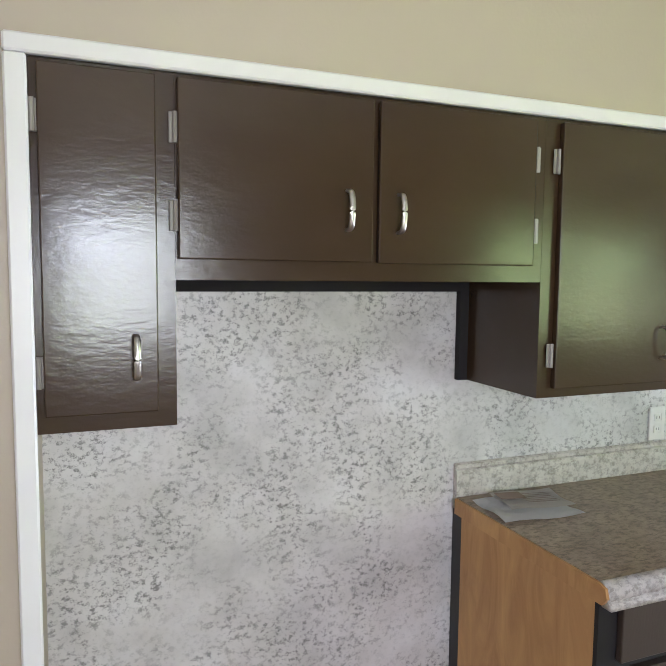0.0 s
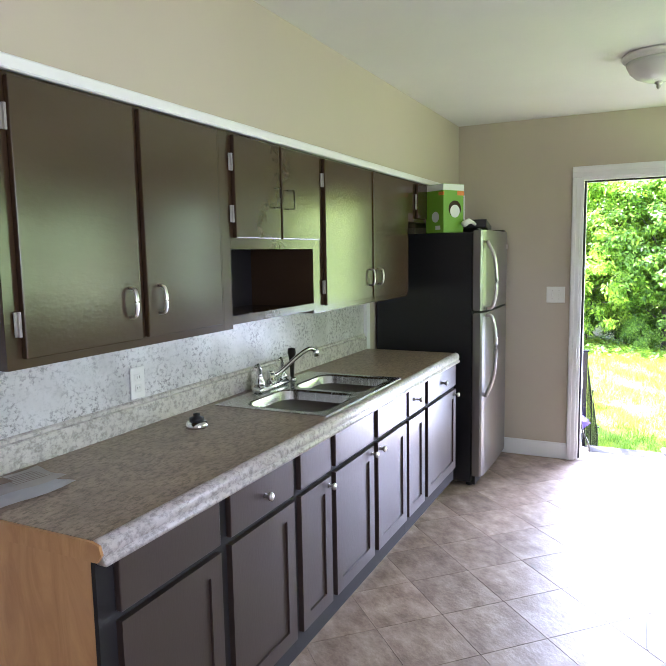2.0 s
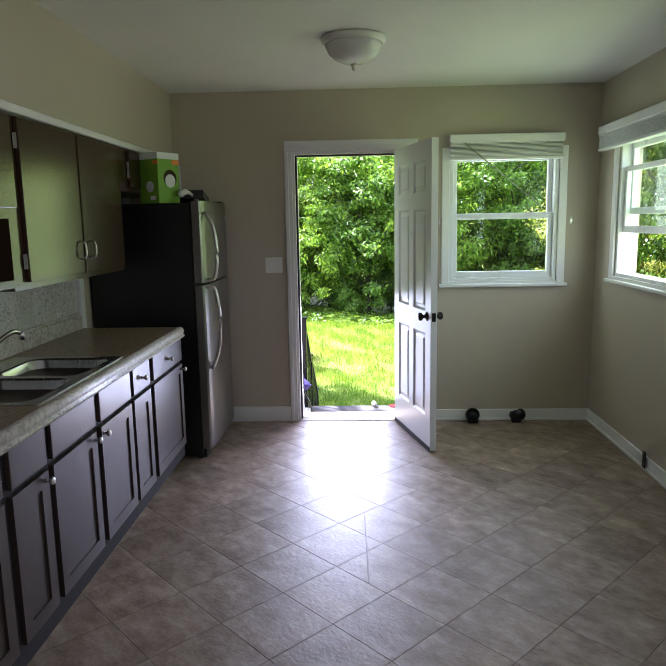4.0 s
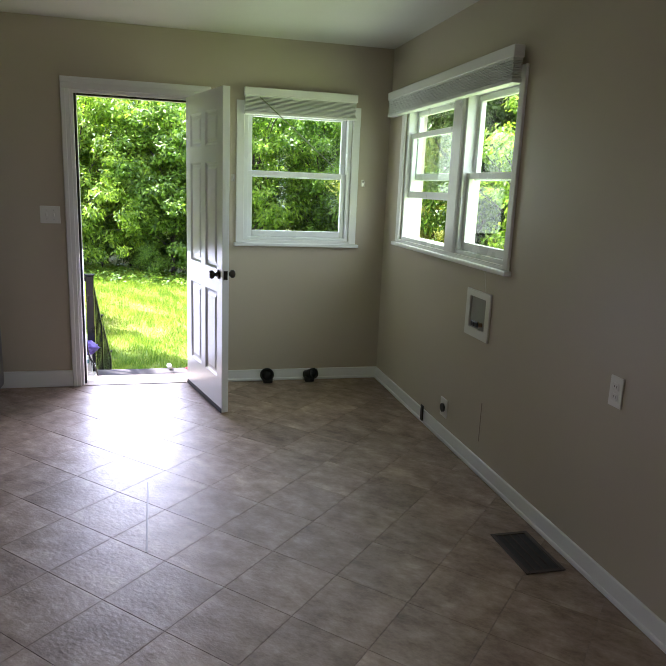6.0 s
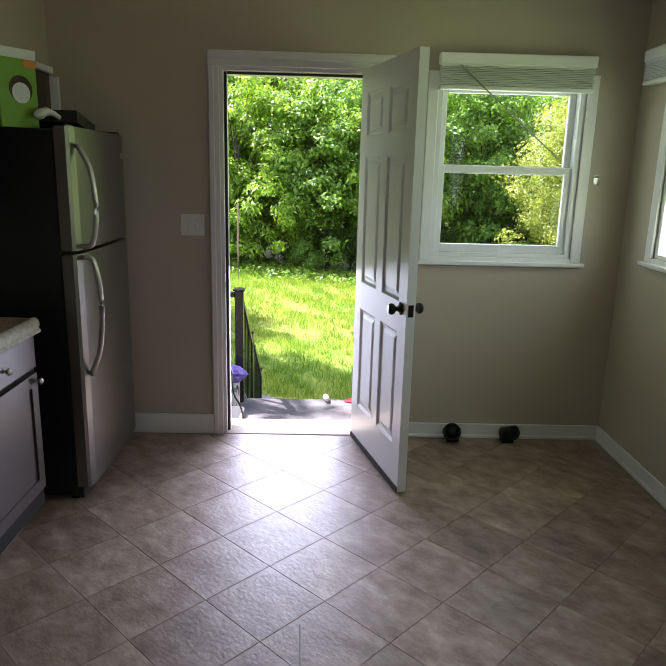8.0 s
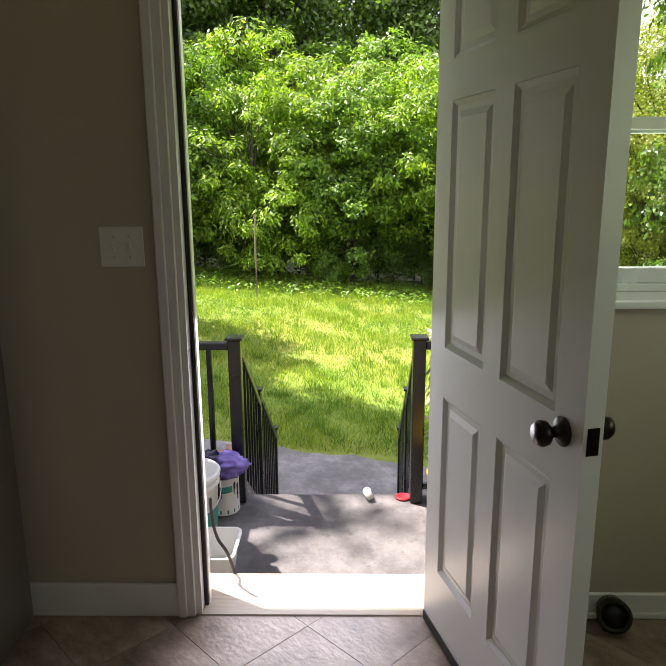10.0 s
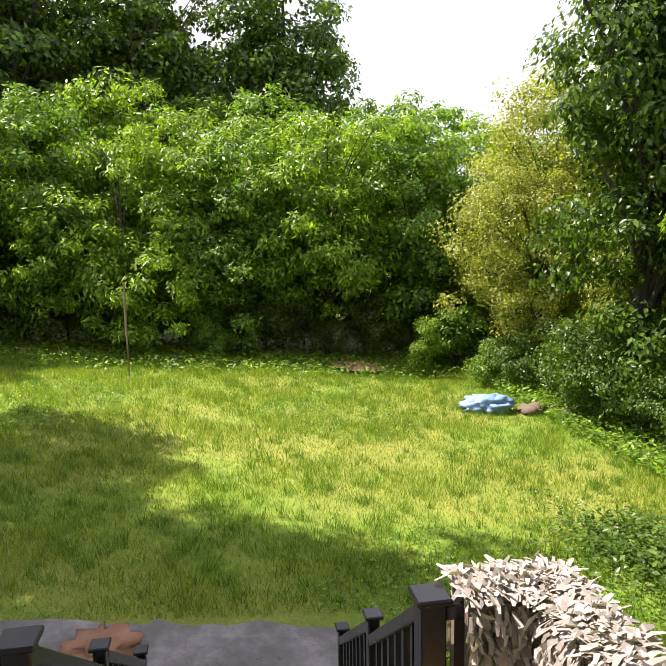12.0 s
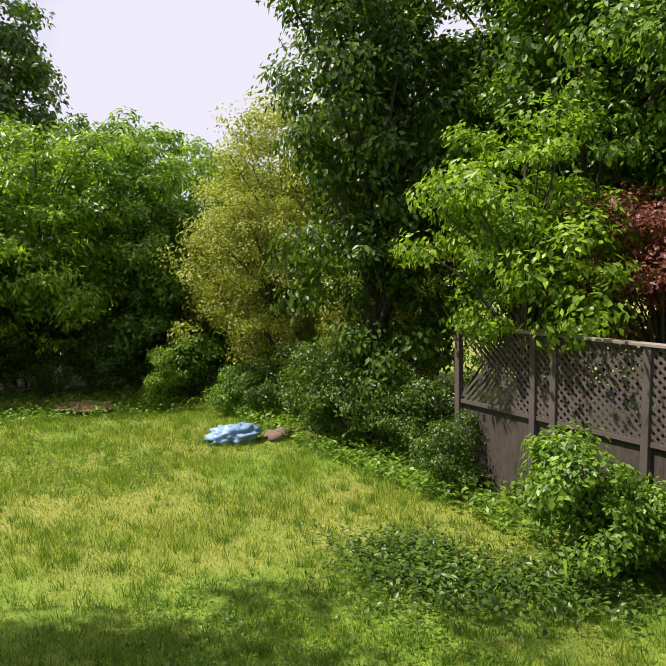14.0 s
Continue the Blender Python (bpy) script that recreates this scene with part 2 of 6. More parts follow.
def make_tile():
    m = material("vinyl_tile", (0.30, 0.26, 0.23), 0.32)
    v = objcoord(m)
    info = node(m, "ShaderNodeObjectInfo")
    off = node(m, "ShaderNodeVectorMath")
    off.operation = "SCALE"
    comb = node(m, "ShaderNodeCombineXYZ")
    link(m, info.outputs["Random"], comb.inputs["X"])
    link(m, info.outputs["Random"], comb.inputs["Z"])
    link(m, comb.outputs["Vector"], off.inputs["Vector"])
    off.inputs["Scale"].default_value = 37.0
    add = node(m, "ShaderNodeVectorMath")
    mp = node(m, "ShaderNodeMapping")
    mp.inputs["Scale"].default_value = (1.0, 1.5, 1)
    link(m, v, mp.inputs["Vector"])
    link(m, mp.outputs["Vector"], add.inputs[0])
    link(m, off.outputs["Vector"], add.inputs[1])
    vv = add.outputs["Vector"]
    big = noise_tex(m, vv, 6.5, 8, 0.70, 0.0)
    fine = noise_tex(m, vv, 45, 4)
    col = ramped(m, big, [(0.26, (0.12, 0.076, 0.052)), (0.42, (0.24, 0.168, 0.122)), (0.56, (0.36, 0.268, 0.205)), (0.74, (0.55, 0.44, 0.35))])
    tone = node(m, "ShaderNodeMapRange", To_Min=0.86, To_Max=1.10)
    link(m, info.outputs["Random"], tone.inputs["Value"])
    mul = node(m, "ShaderNodeVectorMath")
    mul.operation = "SCALE"
    link(m, col, mul.inputs[0])
    link(m, tone.outputs["Result"], mul.inputs["Scale"])
    coloured(m, mul.outputs["Vector"])
    roughened(m, big, 0.36, 0.56)
    mix = node(m, "ShaderNodeMath")
    mix.operation = "ADD"
    link(m, big, mix.inputs[0])
    link(m, fine, mix.inputs[1])
    bumped(m, mix.outputs["Value"], 0.32, 0.007)
    return m


M_TILE = make_tile()
M_GROUT = painted("tile_joint", (0.22, 0.175, 0.14), 0.5, 0.15, 0.1)


def make_concrete(name, dark, lite, blue=0.0):
    m = material(name, lite, 0.85)
    v = objcoord(m)
    a = noise_tex(m, v, 3.0, 9, 0.72, 0.0)
    b = noise_tex(m, v, 60, 4)
    col = ramped(m, a, [(0.30, dark), (0.46, tuple((p + q) / 2 for p, q in zip(dark, lite))), (0.55, lite), (0.66, tuple(min(1, c * 1.35) for c in lite))])
    spot = ramped(m, noise_tex(m, v, 14, 5, 0.7), [(0.60, (0, 0, 0)), (0.70, (1, 1, 1))])
    coloured(m, mixed(m, mixed(m, 1.0, spot, (0.45, 0.45, 0.45), "MULTIPLY"), col, tuple(c * 0.5 for c in dark)))
    bumped(m, b, 0.35, 0.004)
    return m


M_CONC = make_concrete("old_concrete", (0.115, 0.105, 0.10), (0.22, 0.205, 0.195))
M_PORCH = make_concrete("porch_concrete", (0.055, 0.052, 0.052), (0.135, 0.127, 0.122))


def make_leaf(name, dark, lite, trans=0.45, rough=0.38):
    m = material(name, lite, rough)
    geo = node(m, "ShaderNodeNewGeometry")
    info = node(m, "ShaderNodeObjectInfo")
    col = ramped(m, geo.outputs["Random Per Island"], [(0.0, dark), (0.6, tuple((a + b) / 2 for a, b in zip(dark, lite))), (1.0, lite)])
    bsdf(m).inputs["Specular IOR Level"].default_value = 0.38
    tr = node(m, "ShaderNodeBsdfTranslucent")
    trc = mixed(m, 1.0, col, (1.35, 1.5, 0.5), "MULTIPLY")
    link(m, trc, tr.inputs["Color"])
    coloured(m, col)
    sh = node(m, "ShaderNodeMixShader", Fac=trans)
    out = m.node_tree.nodes["Material Output"]
    link(m, bsdf(m).outputs["BSDF"], sh.inputs[1])
    link(m, tr.outputs["BSDF"], sh.inputs[2])
    link(m, sh.outputs["Shader"], out.inputs["Surface"])
    return m


M_LEAF = make_leaf("leaf_green", (0.050, 0.115, 0.016), (0.27, 0.44, 0.05), 0.42, 0.40)
M_LEAFB = make_leaf("leaf_bright", (0.075, 0.155, 0.016), (0.37, 0.53, 0.05), 0.45, 0.40)
# Dark foliage; on the low shrubs this colour also stands for shade.
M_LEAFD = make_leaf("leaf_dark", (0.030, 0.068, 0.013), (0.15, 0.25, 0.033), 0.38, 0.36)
M_LEAFY = make_leaf("leaf_olive", (0.16, 0.185, 0.035), (0.46, 0.49, 0.10), 0.42)
M_LEAFR = make_leaf("leaf_red", (0.16, 0.05, 0.04), (0.32, 0.12, 0.09))
M_GRASS = make_leaf("grass_blades", (0.11, 0.19, 0.016), (0.38, 0.46, 0.052), 0.33, 0.5)
M_TUFT = make_leaf("tuft_blades", (0.06, 0.14, 0.012), (0.20, 0.33, 0.03), 0.35, 0.5)
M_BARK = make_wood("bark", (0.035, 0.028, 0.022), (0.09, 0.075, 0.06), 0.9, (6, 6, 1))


def make_ground():
    m = material("lawn_soil", (0.1, 0.15, 0.03), 0.95)
    v = objcoord(m)
    a = noise_tex(m, v, 0.35, 6, 0.6)
    b = noise_tex(m, v, 5.0, 6, 0.7)
    c = noise_tex(m, v, 40, 4)
    g = ramped(m, b, [(0.3, (0.07, 0.14, 0.010)), (0.5, (0.14, 0.23, 0.018)), (0.7, (0.24, 0.30, 0.035))])
    y = ramped(m, c, [(0.3, (0.15, 0.19, 0.02)), (0.7, (0.31, 0.31, 0.06))])
    coloured(m, mixed(m, ramped(m, a, [(0.42, (0, 0, 0)), (0.6, (1, 1, 1))]), g, y))
    bumped(m, c, 0.6, 0.03)
    return m


M_GROUND = make_ground()
M_DIRT = painted("red_dirt", (0.33, 0.17, 0.10), 0.95, 0.3, 0.6, 30)


def make_glass():
    m = bpy.data.materials.new("pane_glass")
    m.use_nodes = True
    nt = m.node_tree
    nt.nodes.remove(nt.nodes["Principled BSDF"])
    tr = nt.nodes.new("ShaderNodeBsdfTransparent")
    tr.inputs["Color"].default_value = (0.93, 0.96, 0.94, 1)
    gl = nt.nodes.new("ShaderNodeBsdfGlossy")
    gl.inputs["Roughness"].default_value = 0.03
    fr = nt.nodes.new("ShaderNodeLayerWeight")
    fr.inputs["Blend"].default_value = 0.5
    pw = nt.nodes.new("ShaderNodeMath")
    pw.operation = "POWER"
    pw.inputs[1].default_value = 4.0
    ml = nt.nodes.new("ShaderNodeMath")
    ml.operation = "MULTIPLY_ADD"
    ml.inputs[1].default_value, ml.inputs[2].default_value = 0.6, 0.03
    nt.links.new(fr.outputs["Facing"], pw.inputs[0])
    nt.links.new(pw.outputs["Value"], ml.inputs[0])
    mx = nt.nodes.new("ShaderNodeMixShader")
    nt.links.new(ml.outputs["Value"], mx.inputs["Fac"])
    nt.links.new(tr.outputs["BSDF"], mx.inputs[1])
    nt.links.new(gl.outputs["BSDF"], mx.inputs[2])
    nt.links.new(mx.outputs["Shader"], nt.nodes["Material Output"].inputs["Surface"])
    return m


M_GLASS = make_glass()

# ---- structure: the room ----
XW, XE, YS, YN, YF, ZC = -1.3, 5.25, 0.0, 3.445, 3.10, 2.464
WT = 0.15
DOOR = (1.390, 2.224, 0.0, 2.035)
WIN1 = (0.285, 1.075, 1.075, 2.00)
WIN2 = (3.33, 4.885, 1.13, 2.02)
WIN3 = (0.1, 0.95, 1.10, 2.00)

structure("floor", box(XW, XE + WT, YS - WT, YN + WT, -0.20, -0.004), M_GROUT, "brown tile-pattern vinyl floor laid diagonally", "floor")
structure("ceiling", box(XW - WT, XE + WT, YS - WT, YN + WT, ZC, ZC + 0.15), M_CEIL, "off-white lightly textured ceiling", "ceiling")
structure("wall_east", holed(bmesh.new(), "x", XE, XE + WT, YS - WT, YN + WT, -0.004, ZC, [DOOR, WIN1]), M_WALL, "beige painted wall with back door and window", "wall")
structure("wall_south", holed(bmesh.new(), "y", YS - WT, YS, XW - WT, XE, -0.004, ZC, [WIN2, WIN3]), M_WALL, "beige painted wall with a double window", "wall")
structure("wall_north", box(XW - WT, XE, YN, YN + WT, -0.004, ZC), M_WALL, "wall behind the kitchen cabinets", "wall")
structure("wall_west", box(XW - WT, XW, YS, YN, -0.004, ZC), M_WALL, "plain beige painted wall", "wall")
structure("soffit", box(0.118, XE, YF, YN, 1.975, ZC), M_WALL, "beige painted soffit above the wall cabinets", "wall")
structure("wall_stub", box(XW, 0.118, YF, YN, -0.004, ZC), M_WALL, "beige wall end beside the cabinets", "wall")
structure("wall_panel", box(0.118, 4.26, YN - 0.006, YN, 0.0, 1.974), M_MARBLE, "grey speckled marble-look wall panel", "wall panel")
# white trim round the cabinet recess
structure("trim_1", box(0.085, XE, YF - 0.022, YF, 1.968, 2.002, 0.004), M_WHITE, "white painted trim strip above the cabinets", "trim")
structure("trim_2", box(0.085, 0.124, YF - 0.022, YF, 0, 1.967, 0.004), M_WHITE, "white painted vertical trim strip", "trim")
structure("trim_3", box(4.19, 4.245, YN - 0.03, YN - 0.006, 0.9, 1.262, 0.003), M_WHITE, "white painted trim at the end of the wall panel", "trim")
structure("trim_4", box(XE - 0.02, XE, YF - 0.05, YF - 0.001, 1.70, 1.955, 0.003), M_WHITE, "white trim in the corner", "trim")


def baseboard(name, axis, c, u0, u1, sign):
    bm = bmesh.new()
    if axis == "x":
        bx(bm, min(c, c + sign * 0.014), max(c, c + sign * 0.014), u0, u1, 0, 0.088, 0.003)
        bx(bm, min(c, c + sign * 0.022), max(c, c + sign * 0.022), u0, u1, 0, 0.022, 0.006, 2)
    else:
        bx(bm, u0, u1, min(c, c + sign * 0.014), max(c, c + sign * 0.014), 0, 0.088, 0.003)
        bx(bm, u0, u1, min(c, c + sign * 0.022), max(c, c + sign * 0.022), 0, 0.022, 0.006, 2)
    return structure(name, bm, M_WHITE, "white painted baseboard", "baseboard")


baseboard("baseboard_1", "y", YS, XW, XE - 0.015, 1)
baseboard("baseboard_2", "x", XE, YS, 1.31, -1)
bm = box(XE - 0.015, XE, 2.272, 3.08, 0, 0.118, 0.003)
structure("baseboard_3", bm, M_WHITE, "white painted baseboard beside the door", "baseboard")

# ---- door and frame ----
dy0, dy1, dz1 = DOOR[0], DOOR[1], DOOR[3]
door_frame = thing("door_frame", "white painted door frame with moulded casing", "door frame", (XE, (dy0 + dy1) / 2, 0), kind="structure")
for y0, y1 in ((dy1, dy1 + 0.057), (dy0 - 0.083, dy0)):
    bm = bmesh.new()
    bx(bm, XE - 0.016, XE, y0, y1, 0, dz1 - 0.001, 0.002)
    s = 1 if y0 >= dy1 else -1
    ym = (y0 + y1) / 2
    bx(bm, XE - 0.023, XE - 0.012, ym + s * 0.008 - 0.010, ym + s * 0.008 + 0.018, 0, dz1 - 0.001, 0.004, 2)
    part("casing", bm, M_WHITE, door_frame)
bm = bmesh.new()
bx(bm, XE - 0.016, XE, dy0 - 0.083, dy1 + 0.057, dz1, dz1 + 0.075, 0.002)
bx(bm, XE - 0.023, XE - 0.012, dy0 - 0.083, dy1 + 0.057, dz1 + 0.035, dz1 + 0.067, 0.004, 2)
part("casing", bm, M_WHITE, door_frame)
part("jamb", box(XE, XE + WT - 0.02, dy1 - 0.018, dy1, 0, dz1 - 0.02), M_WHITE, door_frame)
part("jamb", box(XE, XE + WT, dy0, dy0 + 0.018, 0, dz1 - 0.02), M_WHITE, door_frame)
part("head_jamb", box(XE, XE + WT + 0.08, dy0, dy1, dz1 - 0.02, dz1), M_WHITE, door_frame)
part("door_stop", box(XE + 0.052, XE + 0.085, dy1 - 0.034, dy1 - 0.018, 0, dz1 - 0.02, 0.002), M_WHITE, door_frame)
part("weatherstrip", box(XE + 0.040, XE + 0.052, dy1 - 0.032, dy1 - 0.018, 0.0, dz1 - 0.022, 0.003), M_BLACKPL, door_frame, "black rubber weatherstrip")
part("weatherstrip", box(XE + 0.040, XE + 0.052, dy0 + 0.018, dy1 - 0.034, dz1 - 0.034, dz1 - 0.021, 0.003), M_BLACKPL, door_frame)
part("strike_plate", box(XE + 0.010, XE + 0.038, dy1 - 0.0195, dy1 - 0.0181, 0.84, 0.90), M_NICKEL, door_frame, "worn metal strike plate")
part("threshold", box(XE - 0.01, XE + 0.23, dy0 - 0.02, dy1 + 0.02, -0.035, 0.004, 0.004), M_DECK, door_frame, "weathered wooden threshold board")

DW, DT, DH = 0.746, 0.044, 2.02
HINGE, SWING = Vector((XE - 0.008, dy0 + 0.035, 0.008)), 15.0
door_pose = Matrix.Translation(HINGE) @ pose(0, 0, 0, 0, 0, 180 + SWING)
door = thing("door_1", "open white six-panel exterior door with dark knobs", "door", HINGE, kind="structure")


def door_part(name, bm, mat, label="", smooth=False, parent=None):
    return part(name, moved(bm, door_pose), mat, parent or door, label, smooth)


# local: x along the leaf from the hinge, y: -0.054 (outer face) to -0.010 (inner face)
ya, yb = -0.054, -0.010
bm = bmesh.new()
cols = ((0.098, 0.330), (0.416, 0.648))
rows = ((0.225, 0.785), (0.930, 1.588), (1.69, 1.90))
holes = [(a, b, c, d) for a, b in cols for c, d in rows]
holed(bm, "y", ya, yb, 0, DW, 0.004, DH, holes)
leaf = door_part("leaf", bm, M_DOORP)
for a, b, c, d in holes:
    bm = box(a, b, ya + 0.010, yb - 0.010, c, d)
    for yy, s in ((ya + 0.010, -1), (yb - 0.010, 1)):
        p0 = [bm.verts.new((x, yy, z)) for x, z in ((a + 0.028, c + 0.028), (b - 0.028, c + 0.028), (b - 0.028, d - 0.028), (a + 0.028, d - 0.028))]
        p1 = [bm.verts.new((x, yy + s * 0.007, z)) for x, z in ((a + 0.045, c + 0.045), (b - 0.045, c + 0.045), (b - 0.045, d - 0.045), (a + 0.045, d - 0.045))]
        bm.faces.new(p1)
        for i in range(4):
            bm.faces.new((p0[i], p0[(i + 1) % 4], p1[(i + 1) % 4], p1[i]))
        o = [bm.verts.new((x, yy - s * 0.0005, z)) for x, z in ((a, c), (b, c), (b, d), (a, d))]
        q = [bm.verts.new((x, yy + s * 0.0098, z)) for x, z in ((a + 0.001, c + 0.001), (b - 0.001, c + 0.001), (b - 0.001, d - 0.001), (a + 0.001, d - 0.001))]
        q2 = [bm.verts.new((x, yy + s * 0.0005, z)) for x, z in ((a + 0.014, c + 0.014), (b - 0.014, c + 0.014), (b - 0.014, d - 0.014), (a + 0.014, d - 0.014))]
        for i in range(4):
            bm.faces.new((q[i], q[(i + 1) % 4], q2[(i + 1) % 4], q2[i]))
    door_part("panel", bm, M_DOORP)
KX, KZ = DW - 0.065, 0.90
for yy, s in ((ya, -1), (yb, 1)):
    bm = lathe(bmesh.new(), [(0.030, 0), (0.031, 0.004), (0.016, 0.010), (0.011, 0.022), (0.014, 0.030), (0.025, 0.038), (0.027, 0.050), (0.022, 0.060), (0.0, 0.062)], (KX, yy, KZ), 20, (0, s, 0))
    door_part("knob", bm, M_DARKMETAL, "dark bronze round knob", True)
door_part("latch_plate", box(DW - 0.0005, DW + 0.0015, -0.045, -0.019, KZ - 0.028, KZ + 0.028), M_DARKMETAL, "metal latch plate")
for z in (0.25, 1.0, 1.78):
    bm = rod(bmesh.new(), (0.0, 0.0, z - 0.045), (0.0, 0.0, z + 0.045), 0.007)
    door_part("hinge", bm, M_NICKEL, "metal butt hinge")
door_part("sweep", box(0.002, DW - 0.002, ya - 0.004, ya + 0.002, 0.0, 0.03), M_RUBBER, "black rubber door sweep")


# ---- windows ----
def sash(parent, axis, c, u0, u1, z0, z1, w=0.034, t=0.030, foot=0.045):
    """A framed pane standing across axis at c."""
    def b(ua, ub, za, zb, ta=t, e=0.003):
        return box(c - ta / 2, c + ta / 2, ua, ub, za, zb, e) if axis == "x" else box(ua, ub, c - ta / 2, c + ta / 2, za, zb, e)
    part("stile", b(u0, u0 + w, z0, z1), M_VINYLW, parent)
    part("stile", b(u1 - w, u1, z0, z1), M_VINYLW, parent)
    part("rail", b(u0 + w, u1 - w, z0, z0 + foot), M_VINYLW, parent)
    part("rail", b(u0 + w, u1 - w, z1 - w, z1), M_VINYLW, parent)
    g = part("pane", b(u0 + w - 0.004, u1 - w + 0.004, z0 + foot - 0.004, z1 - w + 0.004, 0.004, 0), M_GLASS, parent, "clear glass pane")
    g.visible_shadow = False


def hung(parent, axis, cin, u0, u1, z0, z1, mid, out, lift=0.0):
    """A double-hung unit; out is the sign towards the outdoors."""
    f = 0.03
    d0, d1 = sorted((cin, cin + out * 0.11))
    def b(ua, ub, za, zb):
        return box(d0, d1, ua, ub, za, zb, 0.002) if axis == "x" else box(ua, ub, d0, d1, za, zb, 0.002)
    part("frame", b(u0, u0 + f, z0, z1), M_VINYLW, parent)
    part("frame", b(u1 - f, u1, z0, z1), M_VINYLW, parent)
    part("frame", b(u0 + f, u1 - f, z0, z0 + 0.022), M_VINYLW, parent)
    part("frame", b(u0 + f, u1 - f, z1 - 0.022, z1), M_VINYLW, parent)
    sash(parent, axis, cin + out * 0.078, u0 + f, u1 - f, mid - 0.02, z1 - 0.022)
    sash(parent, axis, cin + out * 0.040, u0 + f, u1 - f, z0 + 0.022 + lift, mid + 0.022 + lift)


a, b, c, d = WIN1
window_1 = thing("window_1", "white double-hung window in the beige wall", "window", (XE, (a + b) / 2, c), kind="structure")
hung(window_1, "x", XE + 0.005, a, b, c, d, 1.545, 1)
for y0, y1 in ((a - 0.055, a), (b, b + 0.055)):
    part("casing", box(XE - 0.016, XE, y0, y1, c - 0.02, d + 0.04, 0.003), M_WHITE, window_1)
part("casing", box(XE - 0.016, XE, a, b, d, d + 0.04, 0.003), M_WHITE, window_1)
part("window_sill", box(XE - 0.04, XE + 0.005, a - 0.075, b + 0.07, c - 0.045, c - 0.021, 0.006, 2), M_WHITE, window_1)
part("apron", box(XE - 0.014, XE, a, b, c - 0.021, c), M_WHITE, window_1)

a, b, c, d = WIN2
window_2 = thing("window_2", "white twin double-hung window with one sash raised", "window", ((a + b) / 2, YS, c), kind="structure")
hung(window_2, "y", YS - 0.005, a, 3.95, c, d, 1.56, -1)
hung(window_2, "y", YS - 0.005, 4.07, b, c, d, 1.56, -1, 0.27)
part("mullion", box(3.95, 4.07, YS - 0.115, YS + 0.012, c, d, 0.003), M_WHITE, window_2)
for x0, x1 in ((a - 0.05, a), (b, b + 0.06)):
    part("casing", box(x0, x1, YS, YS + 0.016, c - 0.02, d + 0.04, 0.003), M_WHITE, window_2)
part("casing", box(a, b, YS, YS + 0.016, d, d + 0.04, 0.003), M_WHITE, window_2)
part("window_sill", box(a - 0.07, b + 0.08, YS - 0.005, YS + 0.04, c - 0.045, c - 0.021, 0.006, 2), M_WHITE, window_2)
part("apron", box(a, b, YS, YS + 0.014, c - 0.021, c), M_WHITE, window_2)

a, b, c, d = WIN3
window_3 = thing("window_3", "white double-hung window beside the kitchen entrance", "window", ((a + b) / 2, YS, c), kind="structure")
hung(window_3, "y", YS - 0.005, a, b, c, d, 1.545, -1)



# ---- kitchen: base cabinets ----
TOE, FACE, ZB, ZT = 2.935, 2.832, 0.115, 0.875


def knob(parent, x, y, z):
    bm = lathe(bmesh.new(), [(0.009, 0), (0.006, 0.004), (0.005, 0.012), (0.012, 0.018), (0.0145, 0.023), (0.011, 0.029), (0, 0.030)], (x, y, z), 14, (0, -1, 0))
    return part("knob", bm, M_NICKEL, parent, "small round nickel knob", True)


def shaker(parent, name, x0, x1, z0, z1, y, knob_at=None):
    """A door or drawer front with a sunk centre panel, standing proud of the face at y."""
    bm = bmesh.new()
    w = 0.052
    if name == "door":
        holed(bm, "y", y - 0.019, y, x0, x1, z0, z1, [(x0 + w, x1 - w, z0 + w, z1 - w)])
        bx(bm, x0 + w - 0.004, x1 - w + 0.004, y - 0.011, y - 0.004, z0 + w - 0.004, z1 - w + 0.004)
    else:
        bx(bm, x0, x1, y - 0.019, y, z0, z1, 0.003, 2)
    d = part(name, bm, M_BROWNB, parent)
    if knob_at:
        knob(d, knob_at[0], y - 0.019, knob_at[1])
    return d


def base_cabinet(x0, x1, columns, label, end_panel=False):
    t = thing("base_cabinet", label, "cabinet", ((x0 + x1) / 2, FACE, 0), "base cabinets under the counter")
    bm = bmesh.new()
    bx(bm, x0, x1, FACE + 0.02, YN - 0.05, ZB, ZT)
    part("carcass", bm, M_BROWNB, t)
    # Toe recess and door gaps get their shade from the near-black colour.
    part("toe_board", box(x0, x1, TOE, TOE + 0.015, 0.0, ZB), M_BLACKGAP, t, "recessed toe board with shade in its colour")
    part("face_frame", box(x0, x1, FACE, FACE + 0.02, ZB, ZT), M_BLACKGAP, t, "face frame near-black for shade between the doors")
    for c0, c1, kd, kk in columns:
        shaker(t, "drawer_front", c0, c1, 0.722, 0.856, FACE, ((c0 + c1) / 2, 0.785) if kd else None)
        shaker(t, "door", c0, c1, 0.200, 0.700, FACE, (kk, 0.668) if kk else None)
    if end_panel:
        part("end_panel", box(x0 - 0.012, x0, FACE + 0.012, YN - 0.06, 0.0, ZT + 0.0), M_PLY, t, "bare orange plywood end panel")
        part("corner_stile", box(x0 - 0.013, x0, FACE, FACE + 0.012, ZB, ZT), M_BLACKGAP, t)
        part("back_strip", box(x0 - 0.01, x0, YN - 0.06, YN - 0.008, 0.0, ZT), M_BLACKPL, t, "black strip along the wall")
    return t


